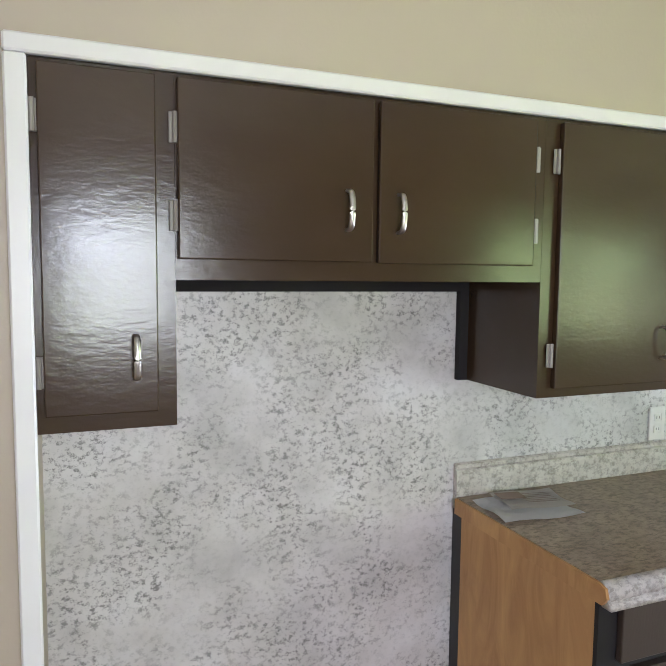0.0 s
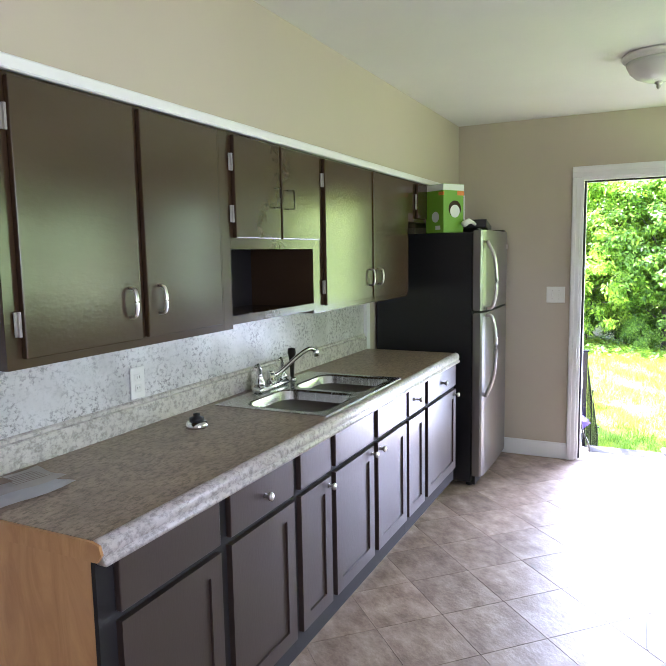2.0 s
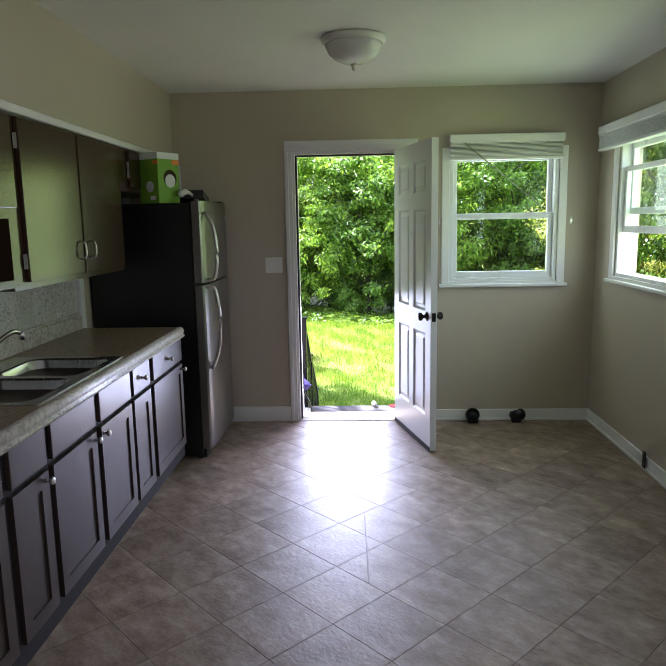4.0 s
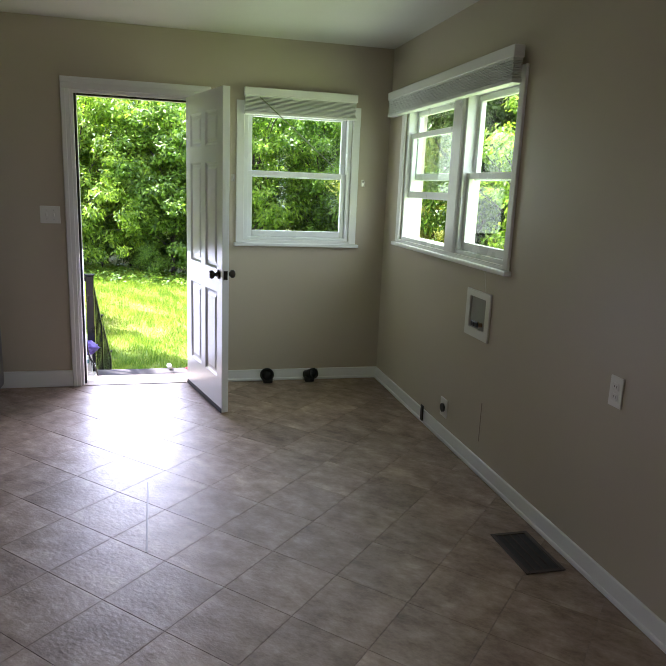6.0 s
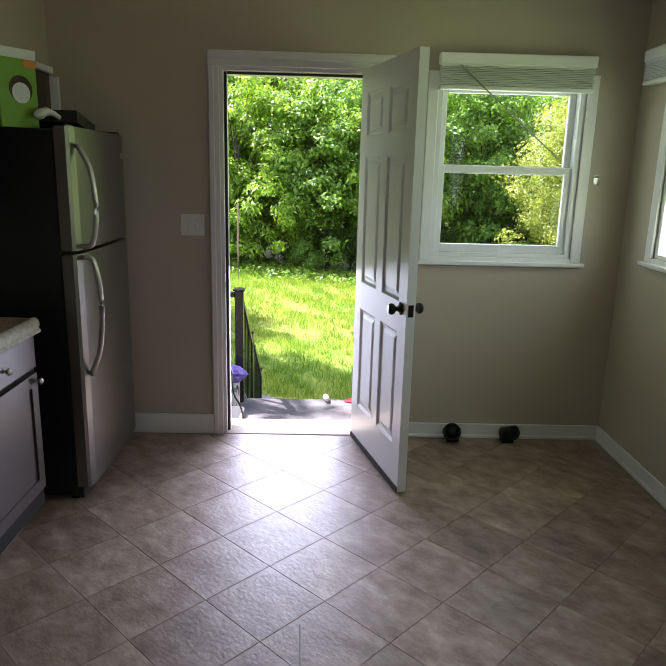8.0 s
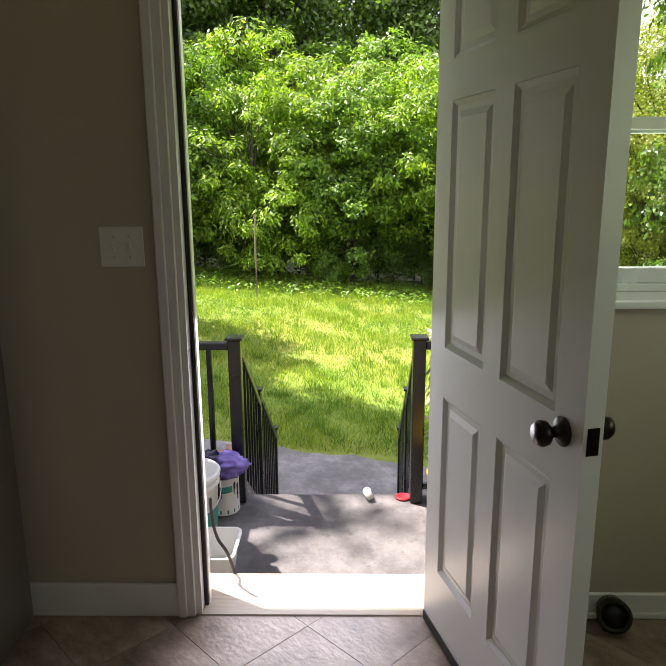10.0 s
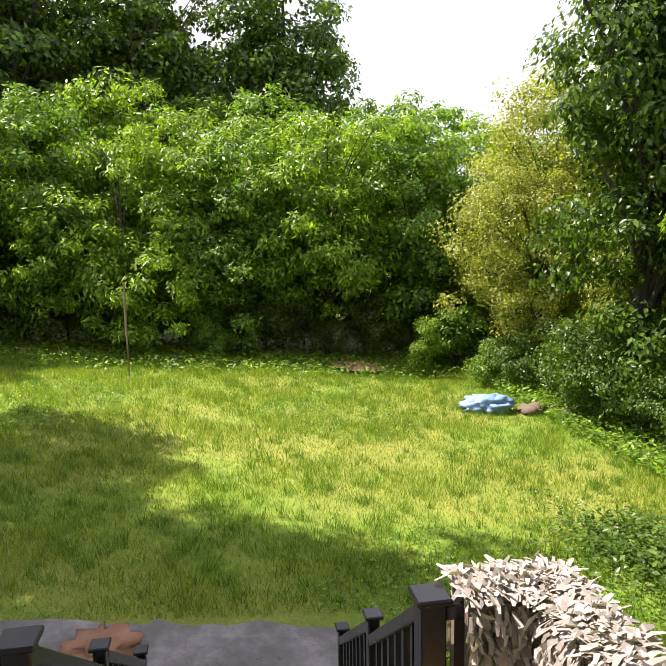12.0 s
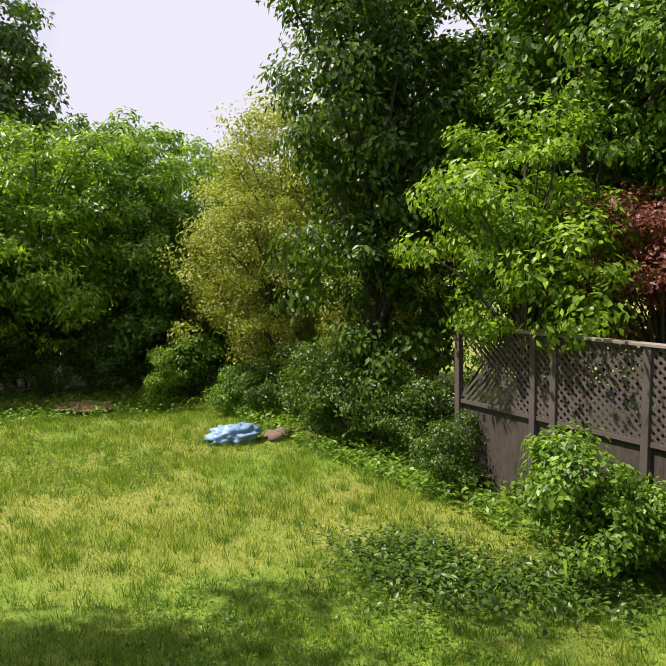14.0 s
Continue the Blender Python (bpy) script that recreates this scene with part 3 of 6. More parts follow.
base_cabinet(1.268, 2.146, [(1.308, 1.698, False, None), (1.749, 2.123, True, None)], "dark brown base cabinet with bare plywood end", True)
base_cabinet(2.147, 3.275, [(2.170, 2.407, False, 2.387), (2.449, 2.833, False, 2.813), (2.883, 3.256, False, 2.905)], "dark brown painted sink base cabinet with three doors")
base_cabinet(3.276, 4.175, [(3.294, 3.545, True, None), (3.603, 4.155, True, 4.135)], "dark brown painted base cabinet beside the refrigerator")
structure("trim_5", box(1.28, 4.17, TOE - 0.012, TOE - 0.001, 0.0, 0.016, 0.003), M_WHITE, "paint-splashed white strip along the cabinet foot", "trim")

# counter with a hole for the sink, rolled front edge and upstand
SX0, SX1, SY0, SY1 = 2.45, 3.29, 2.852, 3.372
counter = thing("countertop", "brown speckled laminate countertop with pale rolled edge", "countertop", (2.66, 3.1, ZT))
bm = bmesh.new()
for a in ((1.258, SX0 + 0.015, 2.835, YN - 0.028), (SX1 - 0.015, 4.195, 2.835, YN - 0.028), (SX0 + 0.015, SX1 - 0.015, 2.835, SY0 + 0.015), (SX0 + 0.015, SX1 - 0.015, SY1 - 0.015, YN - 0.028)):
    bx(bm, a[0], a[1], a[2], a[3], ZT, 0.914)
bmesh.ops.remove_doubles(bm, verts=bm.verts[:], dist=1e-5)
part("slab", bm, M_COUNTER, counter)


def extruded_x(profile, x0, x1):
    bm = bmesh.new()
    a = [bm.verts.new((x0, y, z)) for y, z in profile]
    b = [bm.verts.new((x1, y, z)) for y, z in profile]
    n = len(profile)
    for i in range(n):
        bm.faces.new((a[i], a[(i + 1) % n], b[(i + 1) % n], b[i]))
    bm.faces.new(a[::-1])
    bm.faces.new(b)
    return bm


part("rolled_edge", extruded_x([(2.8349, 0.914), (2.826, 0.917), (2.815, 0.914), (2.806, 0.905), (2.803, 0.893), (2.803, 0.884), (2.808, 0.876), (2.80, 0.868), (2.80, 0.858), (2.828, 0.858), (2.828, 0.874), (2.8349, 0.874)], 1.2585, 4.195), M_SPLASH, counter, "pale speckled rolled front edge", True)
part("upstand", extruded_x([(YN - 0.027, 0.905), (YN - 0.027, 0.985), (YN - 0.024, 0.994), (YN - 0.016, 0.998), (YN - 0.016, 1.008), (YN - 0.010, 1.014), (YN - 0.007, 1.014), (YN - 0.007, 0.905)], 1.258, 4.188), M_SPLASH, counter, "pale speckled laminate upstand")
part("end_strip", extruded_x([(YN - 0.03, 0.866), (YN - 0.03, 0.912), (2.835, 0.912), (2.812, 0.906), (2.806, 0.885), (2.82, 0.866)], 1.250, 1.2578), M_PLY, counter, "bare wooden end strip")

# sink
sink = thing("kitchen_sink", "stainless steel double-bowl sink set in the counter", "sink", (2.87, 3.11, 0.914))


def rounded(x0, x1, y0, y1, r, n=5):
    out = []
    for cx, cy, a0 in ((x1 - r, y1 - r, 0), (x0 + r, y1 - r, 90), (x0 + r, y0 + r, 180), (x1 - r, y0 + r, 270)):
        for k in range(n + 1):
            a = radians(a0 + 90 * k / n)
            out.append((cx + r * math.cos(a), cy + r * math.sin(a)))
    return out


def bowl(x0, x1, y0, y1, depth):
    bm = bmesh.new()
    rings = []
    for inset, z in ((-0.004, 0.9195), (0.0, 0.9185), (0.006, 0.910), (0.012, 0.914 - depth * 0.8), (0.03, 0.914 - depth * 0.96), (0.06, 0.914 - depth)):
        rings.append([bm.verts.new((x, y, z)) for x, y in rounded(x0 + inset, x1 - inset, y0 + inset, y1 - inset, 0.075 - inset * 0.4)])
    for a, b in zip(rings, rings[1:]):
        for i in range(len(a)):
            bm.faces.new((a[i], a[(i + 1) % len(a)], b[(i + 1) % len(b)], b[i]))
    bm.faces.new(rings[-1])
    return bm


B1, B2 = (2.49, 2.845, 2.892, 3.262), (2.895, 3.25, 2.892, 3.262)
bm = bmesh.new()
for a in ((SX0, SX1, SY0, B1[2]), (SX0, SX1, B1[3], SY1), (SX0, B1[0], B1[2], B1[3]), (B1[1], B2[0], B1[2], B1[3]), (B2[1], SX1, B1[2], B1[3])):
    bx(bm, *a, 0.9145, 0.9185)
for q in (B1, B2):
    ring = rounded(*q, 0.075)
    for cx, cy, k0 in ((q[1], q[3], 0), (q[0], q[3], 6), (q[0], q[2], 12), (q[1], q[2], 18)):
        pts = [bm.verts.new((x, y, 0.9185)) for x, y in ring[k0:k0 + 6]]
        c = bm.verts.new((cx, cy, 0.9185))
        for u, w in zip(pts, pts[1:]):
            bm.faces.new((c, u, w))
part("rim", bm, M_SINK, sink)
for q in (B1, B2):
    bw = part("bowl", bowl(*q, 0.18), M_SINK, sink, "", True)
    part("drain", lathe(bmesh.new(), [(0.042, 0), (0.042, 0.003), (0.030, 0.001), (0.0, 0.0005)], ((q[0] + q[1]) / 2, (q[2] + q[3]) / 2, 0.7345), 18), M_CHROME, bw, "chrome drain strainer", True)

# faucet
FX, FY = 2.83, 3.325
faucet = thing("faucet", "chrome two-handle kitchen faucet with swung spout", "faucet", (FX, FY, 0.9185))
part("base_plate", box(FX - 0.13, FX + 0.13, FY - 0.028, FY + 0.028, 0.9187, 0.945, 0.012, 3), M_CHROME, faucet, "", True)
for s in (-1, 1):
    hx = FX + s * 0.10
    h = part("handle_base", lathe(bmesh.new(), [(0.026, 0), (0.026, 0.022), (0.018, 0.034), (0.014, 0.052), (0.016, 0.058), (0.0, 0.062)], (hx, FY, 0.944), 18), M_CHROME, faucet, "", True)
    part("lever", tube(bmesh.new(), curve_pts([(hx, FY, 0.995), (hx - 0.004, FY - 0.004, 1.03), (hx - 0.025, FY - 0.01, 1.05), (hx - 0.06, FY - 0.02, 1.047)]), [0.010] * 7 + [0.008] * 6 + [0.007] * 6), M_CHROME, h, "", True)
part("spout_base", lathe(bmesh.new(), [(0.022, 0), (0.020, 0.03), (0.018, 0.05), (0.020, 0.056), (0.0, 0.058)], (FX, FY, 0.944), 18), M_CHROME, faucet, "", True)
sp = part("spout", tube(bmesh.new(), curve_pts([(FX, FY, 0.975), (FX + 0.03, FY - 0.03, 0.99), (FX + 0.11, FY - 0.08, 1.055), (FX + 0.17, FY - 0.11, 1.085), (FX + 0.21, FY - 0.125, 1.075)]), 0.0105, 10), M_CHROME, faucet, "", True)
part("aerator", rod(bmesh.new(), (FX + 0.212, FY - 0.126, 1.08), (FX + 0.216, FY - 0.128, 1.045), 0.014, 0.012, 14), M_CHROME, sp, "", True)
sprayer = thing("sink_sprayer", "chrome side sprayer standing beside the faucet", "sprayer", (FX + 0.2, FY, 0.9185))
part("collar", lathe(bmesh.new(), [(0.024, 0), (0.022, 0.012), (0.014, 0.02), (0.0, 0.021)], (FX + 0.2, FY, 0.9187), 16), M_CHROME, sprayer, "", True)
part("head", lathe(bmesh.new(), [(0.010, 0), (0.012, 0.05), (0.015, 0.09), (0.021, 0.12), (0.018, 0.14), (0, 0.145)], (FX + 0.2, FY, 0.939), 16), M_DARKMETAL, sprayer, "dark spray head", True)

stopper = thing("sink_stopper", "chrome and black sink strainer basket on the counter", "sink strainer", (2.14, 3.225, 0.914))
part("basket", lathe(bmesh.new(), [(0.040, 0), (0.042, 0.006), (0.036, 0.022), (0.028, 0.024), (0, 0.024)], (2.14, 3.225, 0.9142), 22), M_CHROME, stopper, "", True)
part("grip", lathe(bmesh.new(), [(0.027, 0), (0.027, 0.012), (0.012, 0.018), (0.013, 0.027), (0.0, 0.030)], (2.14, 3.225, 0.938), 18), M_BLACKPL, stopper, "black rubber grip", True)

# papers on the counter
M_PAPER = painted("paper_white", (0.88, 0.88, 0.90), 0.6, 0.02, 0.02)
M_PAPERP = painted("paper_print", (0.70, 0.66, 0.63), 0.5, 0.25, 0.02, 20)
M_PAPERB = painted("paper_photo", (0.30, 0.20, 0.15), 0.4, 0.4, 0.02, 15)


def sheet(name, x, y, w, h, rot, z, mat, label, curl=0.006):
    bm = bmesh.new()
    n = 6
    grid = [[bm.verts.new((w * (i / n - 0.5), h * (j / n - 0.5), curl * math.sin(i * 1.3 + j) * (0.4 if 0 < i < n else 1) + curl)) for j in range(n + 1)] for i in range(n + 1)]
    for i in range(n):
        for j in range(n):
            bm.faces.new((grid[i][j], grid[i + 1][j], grid[i + 1][j + 1], grid[i][j + 1]))
    bmesh.ops.solidify(bm, geom=bm.faces[:], thickness=0.0006)
    moved(bm, pose(x, y, z, 0, 0, rot))
    return solo(name, bm, mat, label, "paper", origin=(x, y, z))


sheet("paper_sheet", 1.395, 3.262, 0.25, 0.19, -6, 0.9150, M_PAPER, "white folded sheet lying on the counter")
leaflet = sheet("leaflet", 1.44, 3.30, 0.20, 0.15, -10, 0.9230, M_PAPERP, "printed grey-brown leaflet lying on the papers", 0.004)
BASE[leaflet.name] = Vector(leaflet.location)
for k in range(6):
    bm = moved(box(-0.05, 0.05, -0.0012, 0.0012, 0.0062, 0.0066), pose(1.455 + k * 0.001, 3.26 + 0.014 * k, 0.9252, 0, 0, -10))
    part("print_line", bm, M_PAPERB, leaflet)
part("photo", moved(box(-0.04, 0.04, -0.028, 0.028, 0.0062, 0.0066), pose(1.39, 3.335, 0.9252, 0, 0, -10)), M_PAPERB, leaflet)


# ---- kitchen: wall cabinets ----
def pull(parent, x, z0, z1, y, mat=None, r=0.0042, wide=True):
    """A vertical bow handle."""
    bm = bmesh.new()
    zm = (z0 + z1) / 2
    if wide:
        pts = curve_pts([(x, y, z0), (x, y - 0.020, z0 + 0.006), (x, y - 0.027, zm), (x, y - 0.020, z1 - 0.006), (x, y, z1)])
        tube(bm, pts, r, 8)
        for v in bm.verts:
            v.co.x = x + (v.co.x - x) * 1.7
    else:
        tube(bm, [(x, y, z0), (x, y - 0.024, z0), (x, y - 0.026, zm), (x, y - 0.024, z1), (x, y, z1)], r, 6)
    return part("handle", bm, mat or M_NICKEL, parent, "satin nickel bow handle" if wide else "thin dark wire handle", True)


M_HINGE = painted("hinge_metal", (0.30, 0.28, 0.25), 0.5, 0.2, 0.05)


def butt_hinge(parent, x, z, y):
    bm = box(x - 0.012, x + 0.012, y - 0.004, y, z - 0.030, z + 0.030, 0.0015)
    rod(bm, (x, y - 0.006, z - 0.030), (x, y - 0.006, z + 0.030), 0.005, seg=8)
    return part("hinge", bm, M_HINGE, parent, "dull metal surface hinge")


def wall_cabinet(x0, x1, z0, z1, doors, label, niche=None):
    """doors: (x0, x1, z0, z1, handle x or None, hinge x or None, wide handle)."""
    t = thing("wall_cabinet", label, "cabinet", ((x0 + x1) / 2, YF, z0), "wall cabinets over the counter")
    yb = YN - 0.008
    bm = bmesh.new()
    if niche:
        n0, n1, nz0, nz1 = niche
        part("carcass", bx(bm, n0 + 0.0005, n1 - 0.0005, YF, yb, nz1, z1), M_BROWN, t)
        part("side_panel", box(x0, n0, YF, yb, z0, z1), M_BROWN, t)
        part("side_panel", box(n1, x1, YF, yb, z0, z1), M_BROWN, t)
        part("face_rail", box(n0 + 0.0005, n1 - 0.0005, YF, YF + 0.02, z0 + 0.015, nz0), M_BROWN, t)
        # The niche's inner shade is put into the near-black back.
        part("niche_back", box(n0, n1, yb - 0.012, yb - 0.002, nz0 - 0.03, nz1), M_BLACKGAP, t, "niche back with the inner shade in its colour")
        part("niche_shelf", box(n0, n1, YF + 0.02, yb - 0.012, nz0 - 0.03, nz0 - 0.012), M_BROWN, t)
    else:
        bx(bm, x0, x1, YF, yb, z0, z1)
        part("carcass", bm, M_BROWN, t)
    for d0, d1, a, b, hx, gx, wide in doors:
        dr = part("door", box(d0, d1, YF - 0.018, YF - 0.001, a, b, 0.003, 2), M_BROWN, t)
        if hx:
            hz = a + 0.068 if wide else (a + b) / 2 - 0.06
            pull(dr, hx, hz, hz + 0.084 if wide else hz + 0.075, YF - 0.018, M_NICKEL if wide else M_DARKMETAL, 0.0042 if wide else 0.003, wide)
        if gx:
            for z in (a + 0.085, b - 0.095):
                butt_hinge(t, gx, z, YF - 0.004)
    return t


ZW0, ZW1, ZD = 1.272, 1.967, 1.958
wall_cabinet(0.1245, 0.384, ZW0, ZW1, [(0.138, 0.347, 1.306, ZD, 0.304, 0.130, True)], "tall narrow dark brown gloss-painted wall cabinet")
ua = wall_cabinet(0.3845, 1.280, 1.566, ZW1, [(0.388, 0.809, 1.608, ZD, 0.748, 0.384, True), (0.824, 1.243, 1.606, ZD, 0.872, 1.250, True)], "short dark brown gloss-painted wall cabinet over the gap")
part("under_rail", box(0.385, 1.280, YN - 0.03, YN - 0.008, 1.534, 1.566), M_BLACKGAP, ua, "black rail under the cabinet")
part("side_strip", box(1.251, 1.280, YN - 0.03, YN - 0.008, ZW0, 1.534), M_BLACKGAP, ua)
wall_cabinet(1.2805, 2.160, ZW0, ZW1, [(1.322, 1.727, 1.296, ZD, 1.678, 1.314, True), (1.753, 2.130, 1.298, ZD, 1.805, None, True)], "tall dark brown gloss-painted double wall cabinet")
wall_cabinet(2.1605, 2.912, ZW0, ZW1, [(2.229, 2.545, 1.598, ZD, 2.502, 2.221, False), (2.558, 2.888, 1.598, ZD, 2.610, None, False)], "dark brown wall cabinet with an open niche below", (2.212, 2.845, 1.318, 1.558))
wall_cabinet(2.9125, 4.085, ZW0, ZW1, [(2.943, 3.490, 1.300, ZD, 3.458, 2.934, True), (3.510, 4.055, 1.300, ZD, 3.580, None, True)], "dark brown gloss-painted double wall cabinet beside the refrigerator")
wall_cabinet(4.0855, 5.235, 1.722, ZW1, [(4.24, 4.70, 1.745, ZD, None, 4.23, True), (4.72, 5.20, 1.745, ZD, None, None, True)], "short dark brown wall cabinet above the refrigerator")

# ---- refrigerator ----
RX0, RX1, RY = 4.385, 5.150, 2.70
fridge = thing("refrigerator", "stainless top-freezer refrigerator with black sides", "refrigerator", ((RX0 + RX1) / 2, 3.1, 0))
part("body", box(RX0 + 0.004, RX1 - 0.004, RY + 0.075, 3.43, 0.03, 1.655, 0.006), M_FRIDGEBLK, fridge, "black textured side panels")
for nm, a, b in (("door", 0.075, 1.145), ("freezer_door", 1.160, 1.668)):
    bm = bmesh.new()
    prof = [(RX0, RY + 0.068), (RX0, RY + 0.022), (RX0 + 0.012, RY + 0.010), (RX0 + 0.06, RY + 0.003), ((RX0 + RX1) / 2, RY - 0.004), (RX1 - 0.06, RY + 0.003), (RX1 - 0.012, RY + 0.010), (RX1, RY + 0.022), (RX1, RY + 0.068)]
    lo = [bm.verts.new((x, y, a)) for x, y in prof]
    hi = [bm.verts.new((x, y, b)) for x, y in prof]
    for i in range(len(prof)):
        j = (i + 1) % len(prof)
        bm.faces.new((lo[i], lo[j], hi[j], hi[i]))
    bm.faces.new(lo[::-1])
    bm.faces.new(hi)
    bmesh.ops.bevel(bm, geom=[e for e in bm.edges if abs(e.verts[0].co.z - e.verts[1].co.z) < 1e-4], offset=0.005, segments=2, affect="EDGES")
    d = part(nm, bm, M_STEEL, fridge, "brushed stainless steel door")
    part("gasket", box(RX0 + 0.012, RX1 - 0.012, RY + 0.0685, RY + 0.0745, a + 0.01, b - 0.01), M_RUBBER, d, "black door gasket")
    x = RX0 + 0.055
    h0, h1 = (0.60, 1.13) if nm == "door" else (1.175, 1.60)
    zt = h1 if nm == "door" else h0
    zf = h0 if nm == "door" else h1
    pts = curve_pts([(x, RY - 0.002, zt), (x + 0.002, RY - 0.045, zt + (zf - zt) * 0.04), (x + 0.006, RY - 0.066, zt + (zf - zt) * 0.35), (x + 0.004, RY - 0.052, zt + (zf - zt) * 0.75), (x, RY - 0.006, zf)])
    bm = tube(bmesh.new(), pts, 0.012, 10)
    part("handle", bm, M_NICKEL, d, "curved silver bar handle", True)
part("grille", box(RX0 + 0.02, RX1 - 0.02, RY + 0.05, RY + 0.07, 0.012, 0.07, 0.004), M_BLACKPL, fridge, "black base grille")
for x in (RX0 + 0.06, RX1 - 0.06):
    for y in (RY + 0.10, 3.40):
        part("foot", rod(bmesh.new(), (x, y, 0.0), (x, y, 0.03), 0.022), M_BLACKPL, fridge)
part("top_hinge", box(RX1 - 0.09, RX1 - 0.02, RY + 0.02, RY + 0.12, 1.668, 1.682, 0.004), M_BLACKPL, fridge)
part("badge", box(RX1 - 0.09, RX1 - 0.04, RY - 0.0015, RY + 0.003, 1.55, 1.58), M_NICKEL, fridge, "small metal badge")

# things on the refrigerator
M_GREENBOX = painted("green_carton", (0.17, 0.38, 0.02), 0.4, 0.08, 0.02)
M_CARTONW = painted("carton_white", (0.72, 0.74, 0.74), 0.4, 0.04, 0.02)
M_ORANGE = painted("carton_orange", (0.75, 0.22, 0.03), 0.4, 0.04, 0.02)
GX, GY, GZ = 4.455, 2.975, 1.656
carton = thing("carton", "green and white lamp carton standing on the refrigerator", "box", (GX, GY, GZ))
gp = pose(GX, GY, GZ + 0.0, 0, 0, -32)


def cb(x0, x1, y0, y1, z0, z1, bev=0):
    return moved(box(x0, x1, y0, y1, z0, z1, bev), gp)


part("carton_body", cb(-0.085, 0.085, -0.085, 0.085, 0.0, 0.305, 0.002), M_GREENBOX, carton)
for nm, q, mm in (("label_band", (-0.0865, 0.0865, -0.0865, 0.0865, 0.265, 0.303), M_CARTONW), ("corner_patch", (0.03, 0.086, -0.0868, -0.08, 0.235, 0.262), M_ORANGE), ("corner_patch", (-0.0868, -0.08, -0.0868, -0.04, 0.235, 0.255), M_ORANGE)):
    part(nm, cb(*q), mm, carton)
part("lamp_picture", moved(lathe(bmesh.new(), [(0.052, 0), (0.052, 0.0012), (0.0, 0.0012)], (0.01, -0.0852, 0.15), 24, (0, -1, 0)), gp), M_BROWN, carton)
part("lamp_picture", moved(lathe(bmesh.new(), [(0.040, 0), (0.040, 0.0022), (0.0, 0.0022)], (0.01, -0.0852, 0.135), 24, (0, -1, 0)), gp), M_CARTONW, carton)
part("lamp_picture", moved(lathe(bmesh.new(), [(0.034, 0), (0.034, 0.0012), (0.0, 0.0012)], (-0.0852, -0.01, 0.10), 20, (-1, 0, 0)), gp), M_CARTONW, carton)
part("barcode", cb(-0.0865, -0.085, -0.055, -0.01, 0.02, 0.045), M_CARTONW, carton)
tray = thing("shelf_tray", "black plastic tray lying on the refrigerator", "tray", (4.72, 2.92, 1.656))
tp = pose(4.72, 2.88, 1.672, 0, 5, 8)
bm = bmesh.new()
bx(bm, -0.20, 0.20, -0.13, 0.13, 0.0, 0.012)
bx(bm, -0.20, 0.20, -0.13, -0.118, 0.012, 0.05)
bx(bm, -0.20, 0.20, 0.118, 0.13, 0.012, 0.05)
bx(bm, -0.20, -0.188, -0.118, 0.118, 0.012, 0.05)
bx(bm, 0.188, 0.20, -0.118, 0.118, 0.012, 0.05)
part("tray_body", moved(bm, tp), M_BLACKPL, tray)
rag = solo("bag_scrap", tube(bmesh.new(), curve_pts([(4.42, 2.85, 1.70), (4.46, 2.82, 1.725), (4.52, 2.80, 1.715), (4.58, 2.79, 1.69), (4.64, 2.78, 1.677)]), [0.006, 0.018, 0.02, 0.022, 0.02, 0.018, 0.02, 0.016, 0.014, 0.012, 0.012, 0.012, 0.01, 0.01, 0.012, 0.01, 0.01, 0.008, 0.008, 0.008, 0.008, 0.006, 0.006, 0.005, 0.004], 7), M_WHITEPL, "crumpled white plastic scrap on the refrigerator", "plastic bag", smooth=True)

# ---- ceiling light ----
LX, LY = 3.917, 1.754
M_OPAL = painted("frosted_glass", (0.70, 0.70, 0.66), 0.25, 0.02, 0.01)
lamp = thing("ceiling_light", "white flush-mount ceiling light with frosted glass bowl", "ceiling light", (LX, LY, ZC))
part("pan", lathe(bmesh.new(), [(0.165, 0), (0.170, -0.012), (0.163, -0.026), (0.150, -0.034), (0.0, -0.034)], (LX, LY, ZC - 0.001), 40), M_WHITEPL, lamp, "white metal pan", True)
part("bowl", lathe(bmesh.new(), [(0.150, -0.034), (0.146, -0.050), (0.132, -0.078), (0.104, -0.104), (0.062, -0.122), (0.02, -0.130), (0.0, -0.131)], (LX, LY, ZC - 0.0012), 40), M_OPAL, lamp, "frosted white glass bowl", True)
part("finial", lathe(bmesh.new(), [(0.018, -0.128), (0.020, -0.136), (0.008, -0.142), (0.011, -0.152), (0.006, -0.162), (0, -0.165)], (LX, LY, ZC - 0.001), 14), M_NICKEL, lamp, "small metal finial", True)


